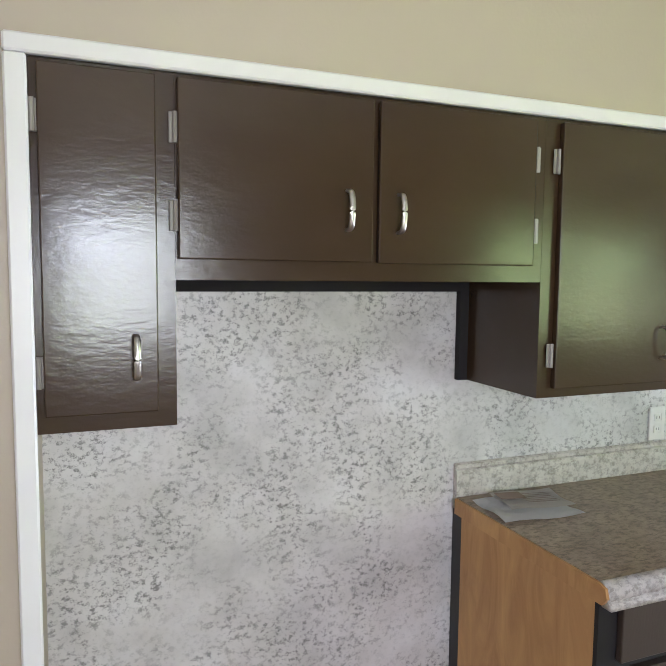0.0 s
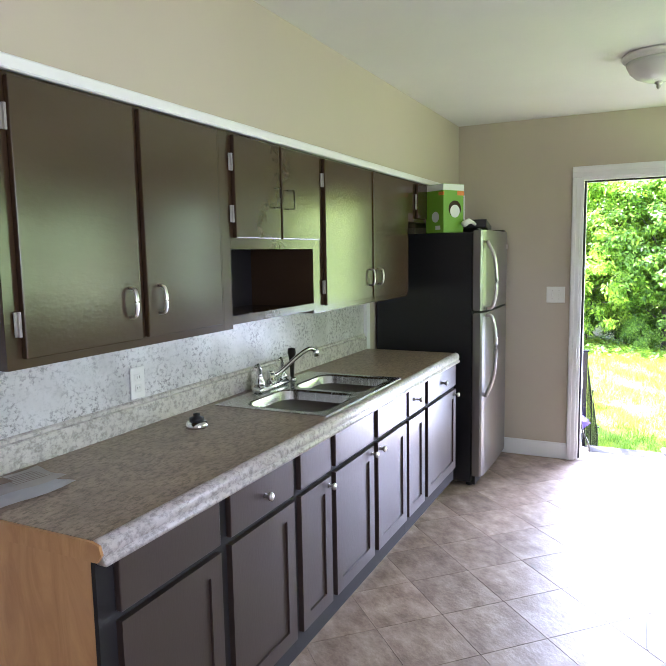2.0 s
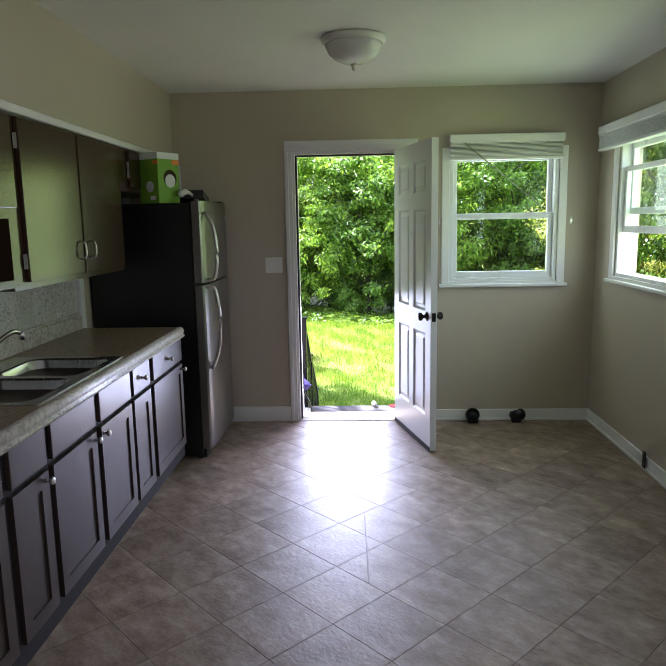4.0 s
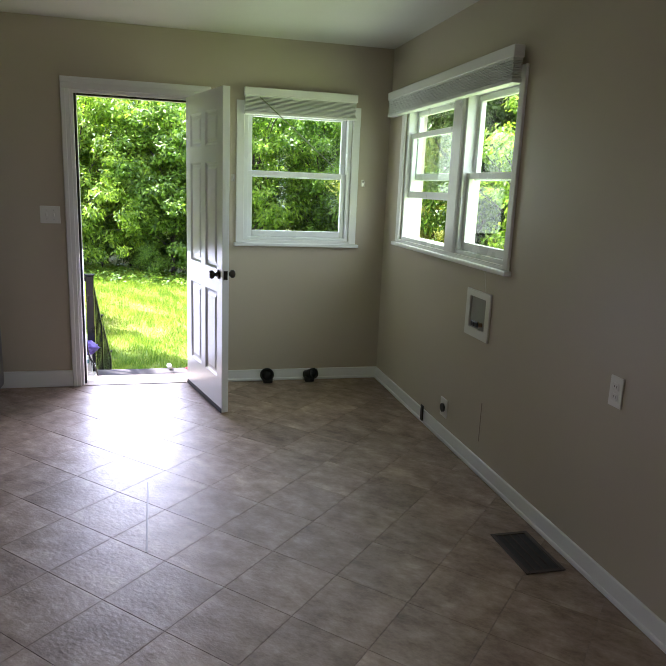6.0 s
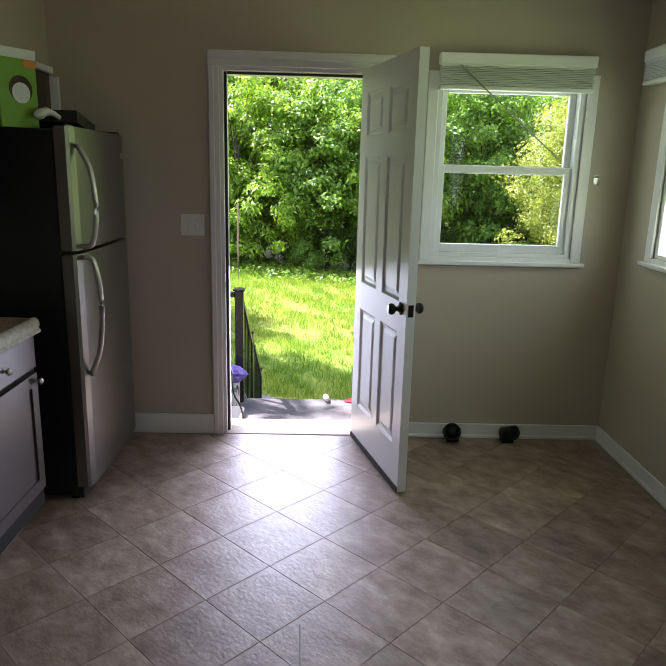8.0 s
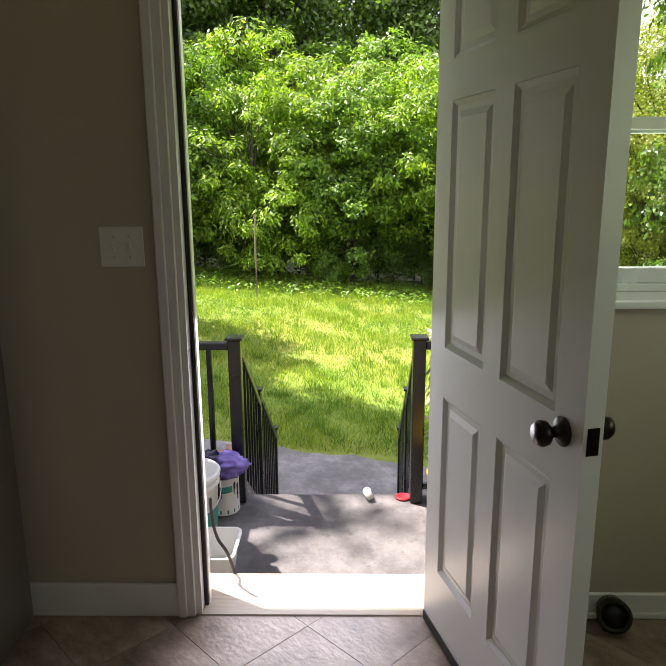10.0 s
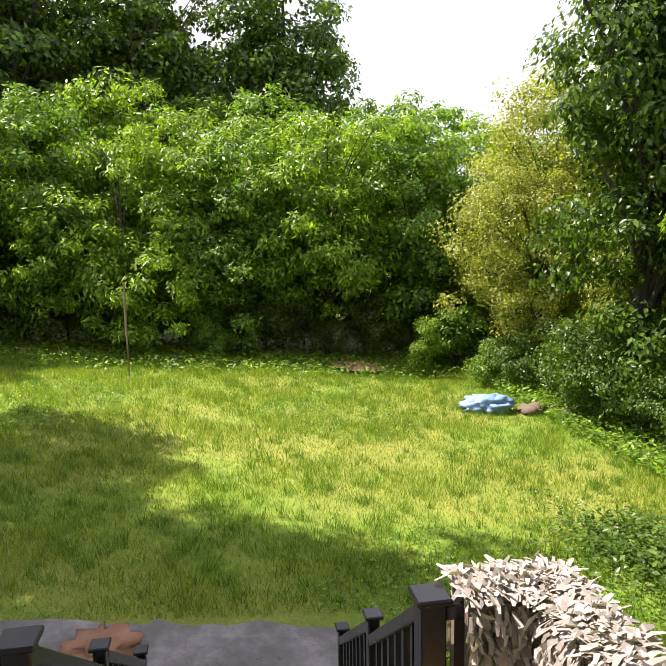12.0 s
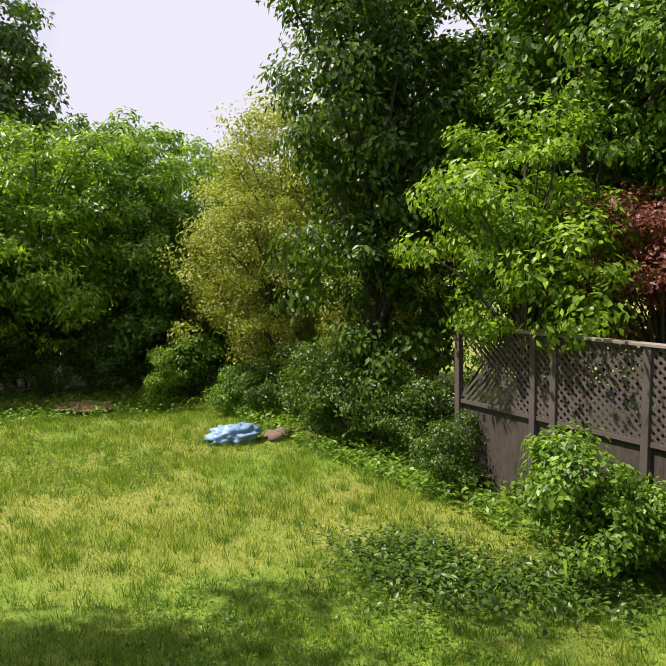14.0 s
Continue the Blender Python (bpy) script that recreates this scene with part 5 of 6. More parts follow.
# shaggy rug over the rail
M_RUG = painted("rug_backing", (0.20, 0.155, 0.115), 0.95, 0.2, 0.5)
M_PILE = make_leaf("rug_pile", (0.29, 0.255, 0.22), (0.55, 0.51, 0.47), 0.1, 0.9)
rug = thing("shaggy_rug", "tan shaggy chenille rug draped over the porch railing", "rug", (6.595, 1.04, 0.2))
rng = np.random.default_rng(21)


def drape(sheets, seed):
    rg = np.random.default_rng(seed)
    V, F = [], []
    base = 0
    for (o, u, w, nrm, n) in sheets:
        o, u, w, nrm = (np.array(t, float) for t in (o, u, w, nrm))
        P = o + rg.random((n, 1)) * u + rg.random((n, 1)) * w + nrm * rg.uniform(0.0, 0.014, (n, 1))
        if nrm[2] > 0.5:
            across = w / np.linalg.norm(w)
            fall = across * np.where(rg.random((n, 1)) < 0.5, 1.0, -1.0) + rg.normal(0, 0.5, (n, 3)) * np.array([1, 1, 0.2]) + np.array([0, 0, 0.12])
        else:
            fall = np.array([0, 0, -1.0]) + rg.normal(0, 0.36, (n, 3)) + nrm * rg.uniform(0.05, 0.45, (n, 1))
        fall /= np.linalg.norm(fall, axis=1)[:, None]
        side = np.cross(fall, nrm + rg.normal(0, 0.45, (n, 3)))
        side /= np.linalg.norm(side, axis=1)[:, None] + 1e-9
        L = rg.uniform(0.040, 0.068, (n, 1))
        W = rg.uniform(0.0050, 0.0085, (n, 1))
        tip = fall * L + nrm * rg.uniform(-0.008, 0.006, (n, 1))
        mid = fall * L * 0.5 + nrm * rg.uniform(0.004, 0.014, (n, 1))
        quad = np.stack([P - side * W * 0.5, P + side * W * 0.5, P + side * W + mid, P - side * W + mid, P - side * W + mid, P + side * W + mid, P + side * W * 0.5 + tip, P - side * W * 0.5 + tip], 1).reshape(-1, 3)
        V.append(quad)
        F.append(np.arange(len(quad)).reshape(-1, 4) + base)
        base += len(quad)
    return np.concatenate(V), np.concatenate(F)


SW, RUGY = 0.058, 1.04
v_, f_ = drape([
    ((PXL - SW, RUGY - 0.02, -0.12), (0, 0.255, 0), (0, 0, 0.73), (-1, 0, 0), 2300),
    ((PXL + SW, RUGY - 0.05, -0.12), (0, 0.285, 0), (0, 0, 0.73), (1, 0, 0), 1800),
    ((PXL - SW, RUGY - 0.05, 0.622), (0, 0.285, 0), (2 * SW, 0, 0.0), (0, 0, 1), 650),
    ((6.160, RUGY + SW, -0.08), (0.42, 0, 0), (0, 0, 0.69), (0, 1, 0), 2900),
    ((6.160, RUGY - SW, -0.08), (0.46, 0, 0), (0, 0, 0.69), (0, -1, 0), 2200),
    ((6.160, RUGY - SW, 0.622), (0.46, 0, 0), (0, 2 * SW, 0), (0, 0, 1), 950)], 3)
pile = new("shag", raw_mesh("shag", v_ - np.array([6.595, 1.04, 0.2]), f_, M_PILE))
pile.parent = rug
pile["kind"] = "stuff"
part("backing", box(PXL - SW, PXL - 0.036, RUGY + SW + 0.002, RUGY + 0.235, -0.12, 0.612), M_RUG, rug)
part("backing", box(PXL + 0.036, PXL + SW, RUGY - SW, RUGY + 0.235, -0.12, 0.612), M_RUG, rug)
part("backing", box(PXL - SW, PXL + SW, RUGY + SW + 0.001, RUGY + 0.235, 0.6185, 0.628), M_RUG, rug)
part("backing", box(6.160, PXL - 0.036, RUGY + 0.036, RUGY + SW, -0.08, 0.612), M_RUG, rug)
part("backing", box(6.160, PXL + 0.034, RUGY - SW, RUGY - 0.036, -0.08, 0.612), M_RUG, rug)
part("backing", box(6.160, PXL + SW, RUGY - SW, RUGY + SW, 0.6185, 0.628), M_RUG, rug)

# mop bucket
mb = thing("mop_bucket", "yellow plastic mop bucket with black handle", "mop bucket", (6.220, 1.07, PZ))
bm = bmesh.new()
rings = []
for hx, hy, z, r in ((0.15, 0.11, 0.06, 0.05), (0.19, 0.145, 0.23, 0.07), (0.21, 0.165, 0.275, 0.08), (0.215, 0.17, 0.28, 0.08), (0.215, 0.17, 0.29, 0.08), (0.203, 0.158, 0.29, 0.075), (0.18, 0.135, 0.23, 0.065), (0.14, 0.10, 0.075, 0.05)):
    rings.append([bm.verts.new((6.200 + x, 1.09 + y, PZ + z)) for x, y in rounded(-hx, hx, -hy, hy, r)])
for a, b in zip(rings, rings[1:]):
    for k in range(len(a)):
        bm.faces.new((a[k], a[(k + 1) % len(a)], b[(k + 1) % len(b)], b[k]))
bm.faces.new(rings[-1])
bm.faces.new(rings[0][::-1])
part("bucket_shell", bm, M_YELLOW, mb, "yellow moulded bucket", True)
wr = part("wringer", box(6.290, 6.440, 0.98, 1.20, PZ + 0.22, PZ + 0.345, 0.02, 2), M_YELLOW, mb, "yellow wringer press")
part("wringer_arm", box(6.260, 6.480, 1.19, 1.22, PZ + 0.31, PZ + 0.345, 0.01, 2), M_YELLOW, wr)
part("handle", tube(bmesh.new(), curve_pts([(6.260, 1.00, PZ + 0.47), (6.200, 1.03, PZ + 0.43), (6.060, 1.07, PZ + 0.27), (6.000, 1.06, PZ + 0.22), (5.980, 1.0, PZ + 0.21), (6.000, 0.92, PZ + 0.23)]), 0.017, 10), M_BLACKPL, mb, "bent black handle", True)
part("grip_end", lathe(bmesh.new(), [(0.018, 0), (0.019, 0.02), (0, 0.028)], (6.260, 1.00, PZ + 0.466), 12), M_REDC, mb, "red end cap", True)
part("bail", tube(bmesh.new(), curve_pts([(6.000, 1.25, PZ + 0.26), (5.980, 1.265, PZ + 0.16), (6.020, 1.25, PZ + 0.06)]), 0.006, 6), M_BLACKPL, mb, "", True)
for dx in (-0.13, 0.13):
    for dy in (-0.10, 0.10):
        part("caster", rod(bmesh.new(), (6.200 + dx, 1.09 + dy - 0.012, PZ + 0.032), (6.200 + dx, 1.09 + dy + 0.012, PZ + 0.032), 0.032, seg=18), M_RUBBER, mb, "black caster wheel")
mb.location.y += 0.07
rc = solo("red_disc", lathe(bmesh.new(), [(0.042, 0), (0.044, 0.010), (0.036, 0.014), (0.030, 0.010), (0, 0.010)], (6.630, 1.415, PZ), 24), M_REDC, "red plastic lid lying on the porch edge", "lid", smooth=True, origin=(6.630, 1.415, PZ))
rp = solo("red_scraper", box(PXL - 0.022, PXL + 0.04, 2.535, 2.595, PZ + 0.8825, PZ + 0.895, 0.004), M_REDC, "red plastic scraper on the rail", "scraper", origin=(PXL, 2.56, PZ + 0.8825))
cup = solo("plastic_bottle", rod(bmesh.new(), (6.65, 1.61, PZ + 0.03), (6.58, 1.595, PZ + 0.03), 0.024, 0.018, 14), M_BUCKET, "small white plastic bottle lying on the porch edge", "bottle", smooth=True, origin=(6.62, 1.60, PZ))


# ---- yard ----
def ground_thing(name, label, cat, x, y, dz=0.0, group=""):
    return thing(name, label, cat, (x, y, float(gz(x, y)) + dz), group)


stake = ground_thing("garden_stake", "weathered grey wooden stake standing in the lawn", "stake", 20.9, 4.05)
bz = float(gz(20.9, 4.05))
part("stake_shaft", tube(bmesh.new(), [(20.9, 4.05, bz - 0.2), (20.91, 4.055, bz + 1.0), (20.9, 4.045, bz + 2.2)], [0.03, 0.028, 0.024], 7), M_WOODPOLE, stake)

bm = bmesh.new()
rng = np.random.default_rng(8)
pts = []
for k in range(22):
    a = 2 * math.pi * k / 22
    pts.append((23.2 + 0.9 * math.cos(a) * rng.uniform(0.8, 1.15), -1.85 + 0.85 * math.sin(a) * rng.uniform(0.8, 1.15)))
top = [bm.verts.new((x, y, float(gz(x, y)) + 0.10)) for x, y in pts]
c = bm.verts.new((23.2, -1.85, float(gz(23.2, -1.85)) + 0.22))
for k in range(22):
    bm.faces.new((c, top[k], top[(k + 1) % 22]))
structure("dirt_patch", bm, M_DIRT, "bare patch of red dirt in the lawn", "dirt")

M_TARP = painted("blue_tarp", (0.22, 0.36, 0.55), 0.35, 0.15, 0.4, 10)
tz = float(gz(18.1, -3.6))
tarp = thing("tarp", "crumpled pale blue tarp at the edge of the lawn", "tarp", (18.1, -3.6, tz))
lumpy("tarp_sheet", M_TARP, tarp, (18.1, -3.6, tz + 0.14), (0.34, 0.55, 0.20), 2, 0.5, 4, 14)
M_DEBRIS = painted("debris_brown", (0.17, 0.12, 0.085), 0.9, 0.4, 0.8, 12)
for k in range(9):
    x, y = 17.6 + 0.7 * rng.random(), -4.3 - 1.5 * rng.random()
    z = float(gz(x, y))
    t = thing("debris", "brown rubbish and branches at the lawn edge", "debris", (x, y, z), "debris beside the tarp")
    lumpy("debris_lump", M_DEBRIS, t, (x, y, z + 0.06), (0.12 + 0.14 * rng.random(), 0.18, 0.09 + 0.08 * rng.random()), 20 + k, 0.6, 2, 9)

bm = bmesh.new()
pts = [(8.66 + 0.13 * math.cos(k * 0.4488) * rng.uniform(0.75, 1.2), 1.60 + 0.17 * math.sin(k * 0.4488) * rng.uniform(0.75, 1.2)) for k in range(14)]
top = [bm.verts.new((x, y, float(gz(x, y)) + 0.015)) for x, y in pts]
c = bm.verts.new((8.66, 1.60, float(gz(8.66, 1.6)) + 0.06))
for k in range(14):
    bm.faces.new((c, top[k], top[(k + 1) % 14]))
structure("dirt_patch_2", bm, M_DIRT, "small heap of orange dirt beside the steps", "dirt")

x, y = 9.75, 2.80
z = float(gz(x, y))
t = thing("debris", "rusty brown heap of leaves and twigs on the grass", "debris", (x, y, z))
lumpy("debris_lump", M_DIRT, t, (x, y, z + 0.05), (0.20, 0.28, 0.10), 61, 0.7, 3, 14)

# lattice fence
M_LATT = painted("lattice_grey", (0.095, 0.078, 0.07), 0.8, 0.2, 0.3)
M_FENCECAP = painted("fence_cap", (0.25, 0.21, 0.18), 0.8, 0.2, 0.3)
FY0, FX0, FX1, FZ1, FZ0 = -5.5, 8.6, 13.6, 0.36, -0.80
fence = thing("lattice_fence", "weathered brown lattice fence above a low wall", "fence", (11, FY0, float(gz(11, FY0))))
# Below the lattice the dark bark colour puts the shade into the wall.
part("low_wall", box(FX0, FX1, FY0 - 0.12, FY0 - 0.03, -2.9, FZ0 - 0.06), M_BARK, fence, "low wall in dark bark colour for shade")
part("top_board", box(FX0, FX1 + 0.05, FY0 - 0.07, FY0 + 0.07, FZ1, FZ1 + 0.04, 0.004), M_FENCECAP, fence, "pale top board")
part("bottom_board", box(FX0, FX1, FY0 - 0.02, FY0 + 0.02, FZ0 - 0.06, FZ0), M_LATT, fence)
for x in (8.65, 10.0, 10.35, 11.7, 12.05, 13.55):
    part("fence_post", box(x - 0.05, x + 0.05, FY0 - 0.05, FY0 + 0.05, -2.9, FZ1 - 0.001, 0.005), M_LATT, fence)
H = FZ1 - FZ0
for s in (1, -1):
    x = FX0 - H
    while x < FX1 + H:
        a, b = Vector((x, FY0 + 0.008 * s, FZ0)), Vector((x + s * H, FY0 + 0.008 * s, FZ1))
        lo, hi = (a, b) if a.x < b.x else (b, a)
        if lo.x >= FX0 and hi.x <= FX1:
            d = b - a
            m = Matrix.Translation((a + b) / 2) @ Matrix.Rotation(-math.atan2(d.z, d.x), 4, "Y")
            part("lattice_strip", moved(box(-d.length / 2, d.length / 2, -0.004, 0.004, -0.02, 0.02), m), M_LATT, fence)
        x += 0.115
fence2 = thing("lattice_fence", "weathered brown lattice fence end turning away", "fence", (13.65, -6.4, float(gz(13.65, -6.4))))
part("top_board", box(13.6, 13.72, -7.6, FY0 - 0.071, FZ1, FZ1 + 0.04, 0.004), M_FENCECAP, fence2)
part("fence_post", box(13.62, 13.70, -7.6, -7.5, -2.9, FZ1 - 0.001), M_LATT, fence2)
for s in (1, -1):
    y = -7.5 - H
    while y < FY0 + H:
        a, b = Vector((13.66 + 0.008 * s, y, FZ0)), Vector((13.66 + 0.008 * s, y + s * H, FZ1))
        if min(a.y, b.y) >= -7.55 and max(a.y, b.y) <= FY0 - 0.06:
            d = b - a
            m = Matrix.Translation((a + b) / 2) @ Matrix.Rotation(math.atan2(d.z, d.y), 4, "X")
            part("lattice_strip", moved(box(-0.004, 0.004, -d.length / 2, d.length / 2, -0.02, 0.02), m), M_LATT, fence2)
        y += 0.115


# ---- trees and bushes ----
def leaf_arrays(P, N, L, W, rg, droop=0.25):
    """Folded diamond leaves at P that face N."""
    n = len(P)
    N = N + rg.normal(0, 0.55, (n, 3)) + np.array([0, 0, 0.55])
    N /= np.linalg.norm(N, axis=1)[:, None] + 1e-9
    T = rg.normal(0, 1, (n, 3))
    T[:, 2] -= droop * 2
    T -= N * np.sum(T * N, 1)[:, None]
    T /= np.linalg.norm(T, axis=1)[:, None] + 1e-9
    B = np.cross(N, T)
    l = L * rg.uniform(0.6, 1.25, (n, 1))
    w = W * rg.uniform(0.7, 1.2, (n, 1))
    v = np.stack([P, P + T * l * 0.45 + B * w * 0.5 + N * w * 0.18, P + T * l, P + T * l * 0.45 - B * w * 0.5 + N * w * 0.18], 1).reshape(-1, 3)
    k = np.arange(n)[:, None] * 4
    f = np.concatenate([k + np.array([[0, 1, 2]]), k + np.array([[0, 2, 3]])], 0)
    return v, f


def make_tree(name, label, height, crown, seed, mat, leaf=(0.13, 0.07), n_clump=120, per=150, low=0.0, trunk=0.12, lobes=5, clump_r=0.55, droop=0.25, spread=1.0):
    """A tree at the origin: tapered trunk, limbs to the clumps of its crown, and leaves; crown: (rx, ry)."""
    rg = np.random.default_rng(seed)
    t = thing(name, label, "tree" if height > 3 else "bush", (0, 0, 0))
    z0, z1 = low * height, height
    lob = []
    for k in range(lobes):
        a = 2 * math.pi * (k + rg.uniform(-0.3, 0.3)) / lobes
        r = rg.uniform(0.25, 0.6)
        hz = z0 + (z1 - z0) * rg.uniform(0.25, 0.8)
        lob.append((crown[0] * r * math.cos(a), crown[1] * r * math.sin(a), hz, rg.uniform(0.42, 0.62)))
    lob.append((0, 0, z0 + (z1 - z0) * 0.72, 0.55))
    C, D = [], []
    for k in range(n_clump):
        lx, ly, lz, s = lob[rg.integers(len(lob))]
        d = rg.normal(0, 1, 3)
        d /= np.linalg.norm(d)
        rad = rg.uniform(0.55, 1.08) ** 0.7
        p = np.array([lx + d[0] * crown[0] * s * rad, ly + d[1] * crown[1] * s * rad, lz + d[2] * (z1 - z0) * s * 0.62 * rad])
        if p[2] < z0 + 0.1:
            p[2] = z0 + 0.1 + 0.4 * rg.random()
        if p[2] > z1:
            p[2] = z1 - 0.5 * rg.random()
        C.append(p)
        D.append(d)
    C, D = np.array(C), np.array(D)
    idx = np.repeat(np.arange(n_clump), per)
    off = rg.normal(0, 1, (len(idx), 3))
    off /= np.linalg.norm(off, axis=1)[:, None]
    off *= (rg.random((len(idx), 1)) ** 0.45) * clump_r * np.repeat(rg.uniform(0.6, 1.35, n_clump), per)[:, None]
    off[:, 2] *= 0.62
    P = C[idx] + off
    P[:, 2] = np.maximum(P[:, 2], 0.03)
    v, f = leaf_arrays(P, off / clump_r + D[idx] * 0.6, leaf[0], leaf[1], rg, droop)
    cr = new("crown", raw_mesh("crown", v, f, mat))
    cr.parent = t
    bm = bmesh.new()
    tube(bm, [(0, 0, -0.3), (0.05 * height * 0.1, 0, height * 0.25), (-0.03, 0.04, height * 0.55), (0.02, 0, height * 0.88)], [trunk, trunk * 0.82, trunk * 0.5, trunk * 0.12], 8)
    part("trunk", bm, M_BARK, t)
    bm = bmesh.new()
    for k in range(0, n_clump, max(1, n_clump // 34)):
        p = Vector(C[k])
        b = Vector((0, 0, max(0.1, p.z * 0.55)))
        mid = (b + p) / 2 + Vector((0, 0, 0.12 * (p - b).length))
        tube(bm, [b, mid, p], [trunk * 0.32, trunk * 0.2, 0.008], 5)
    tagged(part("branchwork", bm, M_BARK, t), "", "", "", "stuff")
    return t


def plant(src, x, y, rot=0.0, s=1.0, sz=None, dz=0.0):
    m = pose(x, y, float(gz(x, y)) + dz, 0, 0, rot)
    src.scale = (s, s, sz or s)
    o = copy_thing(src, m)
    src.scale = (1, 1, 1)
    return o


def settle(src, x, y, rot=0.0, s=1.0, sz=None):
    src.scale = (s, s, sz or s)
    src.location = (x, y, float(gz(x, y)))
    src.rotation_euler = (0, 0, radians(rot))


bush_a = make_tree("leafy_bush", "dense tall green bush at the lawn edge", 6.6, (2.6, 2.6), 31, M_LEAF, (0.16, 0.08), 260, 110, 0.05, 0.10, 9, 0.40)
bush_b = make_tree("leafy_bush", "bright green sapling thicket at the lawn edge", 6.2, (2.5, 2.7), 32, M_LEAFB, (0.18, 0.065), 250, 105, 0.07, 0.09, 9, 0.40, 0.5)
tall_a = make_tree("tall_tree", "tall dark green broadleaf tree behind the bushes", 15.5, (4.6, 4.6), 33, M_LEAFD, (0.26, 0.15), 190, 130, 0.30, 0.30, 8, 0.85)
olive = make_tree("olive_bush", "large yellow-olive bush beside the lawn", 5.4, (2.1, 2.1), 34, M_LEAFY, (0.075, 0.042), 260, 170, 0.03, 0.08, 8, 0.40)
vine = make_tree("vine_tree", "dark vine-covered tree at the lawn edge", 10.5, (2.2, 2.2), 35, M_LEAFD, (0.16, 0.085), 260, 130, 0.03, 0.22, 7, 0.55, 0.9)
maple = make_tree("young_maple", "young bright green maple by the fence", 5.6, (1.9, 1.7), 36, M_LEAFB, (0.125, 0.07), 120, 100, 0.36, 0.12, 7, 0.38, 0.7)
maple_big = make_tree("young_maple", "spreading bright green maple behind the fence", 9.0, (3.0, 2.8), 46, M_LEAF, (0.14, 0.08), 230, 100, 0.30, 0.18, 8, 0.55, 0.7)
red = make_tree("red_maple", "small red-leaved maple behind the fence", 5.0, (1.8, 1.8), 37, M_LEAFR, (0.10, 0.05), 60, 130, 0.35, 0.10, 5, 0.5, 0.6)
conifer = make_tree("small_conifer", "small yellow-green conical evergreen at the lawn edge", 1.6, (0.42, 0.42), 39, M_LEAFB, (0.07, 0.03), 70, 110, 0.02, 0.04, 3, 0.20, 0.3)
# Its dark leaf colour carries the understory shade of the thicket.
shade_shrub = make_tree("low_shrub", "straggly shrub, leaf colour darkened for shade under the trees", 1.7, (1.0, 1.0), 40, M_LEAFD, (0.075, 0.04), 70, 100, 0.02, 0.03, 6, 0.26, 0.6)
shrub = make_tree("low_shrub", "low bright green shrub at the lawn edge", 1.5, (0.95, 0.9), 38, M_LEAF, (0.085, 0.05), 60, 130, 0.02, 0.03, 5, 0.28, 0.6)

settle(bush_a, 25.6, 1.4, 20)
settle(bush_b, 25.2, 4.6, 0, 1.05)
for x, y, k, r, s in ((26.4, 7.2, 0, 80, 1.12), (24.6, 10.2, 1, 140, 1.15), (26.4, -1.6, 1, 200, 1.2), (26.6, -4.4, 0, 60, 1.15), (28.4, -7.0, 1, 300, 1.3), (27.8, 3.0, 1, 250, 1.2),
                      (25.5, 13.5, 0, 10, 1.2), (23.0, 16.0, 1, 99, 1.2), (30.5, -10.0, 1, 15, 1.25), (30.0, 0.0, 0, 130, 1.35), (30.0, 6.0, 1, 170, 1.35), (29.0, 10.5, 0, 222, 1.3), (31, -4.5, 0, 333, 1.4),
                      (25.0, -9.0, 0, 77, 1.1), (22.0, -11.0, 1, 45, 1.15)):
    plant((bush_a, bush_b)[k], x, y, r, s)
settle(tall_a, 34.0, 5.0, 0, 1.05)
for x, y, r, s in ((33.0, 10.0, 60, 1.1), (37.0, -1.4, 120, 1.08), (32, 16, 200, 1.1), (40, 6, 20, 1.2), (40, 12, 150, 1.2), (24, -19, 90, 0.8), (15, -17, 180, 0.85), (28, 21, 10, 1.0)):
    plant(tall_a, x, y, r, s)
# shade trees on the north side
for x, y, r, s in ((11.8, 8.2, 10, 0.92), (17.0, 11.0, 140, 0.95), (23.0, 21.0, 260, 1.0), (4.0, 14.0, 90, 1.0)):
    plant(tall_a, x, y, r, s)
settle(olive, 20.9, -6.2, 0, 1.25, 1.0)
plant(olive, 22.6, -7.4, 120, 1.5)
plant(olive, 17.9, -7.2, 200, 0.7)
settle(vine, 16.6, -6.1, 0, 1.35, 1.05)
plant(vine, 14.6, -9.4, 110, 1.4, 1.05)
plant(vine, 19.5, -10.2, 230, 1.2, 0.9)
plant(vine, 11.8, -11.5, 310, 1.5, 1.1)
settle(maple, 12.5, -5.85, 0, 0.95)
settle(maple_big, 13.2, -8.2, 60, 1.0)
plant(maple_big, 9.4, -8.8, 90, 0.9)
plant(bush_a, 5.2, -5.2, 200, 0.8, 0.85)
plant(maple, 5.6, -6.0, 40, 1.25)
plant(bush_a, 2.6, -8.0, 40, 0.9)
plant(bush_b, 8.0, -10.0, 90, 0.95)
plant(bush_a, 11.0, -13.0, 200, 1.1)
settle(red, 11.2, -7.3, 0, 0.9)
settle(shrub, 10.2, -4.15, 0, 0.85)
for x, y, r, s in ((9.6, -4.7, 70, 0.7), (21.0, -5.0, 250, 0.75), (23.6, -4.9, 120, 1.2), (24.3, 2.2, 66, 0.7)):
    plant(shrub, x, y, r, s)

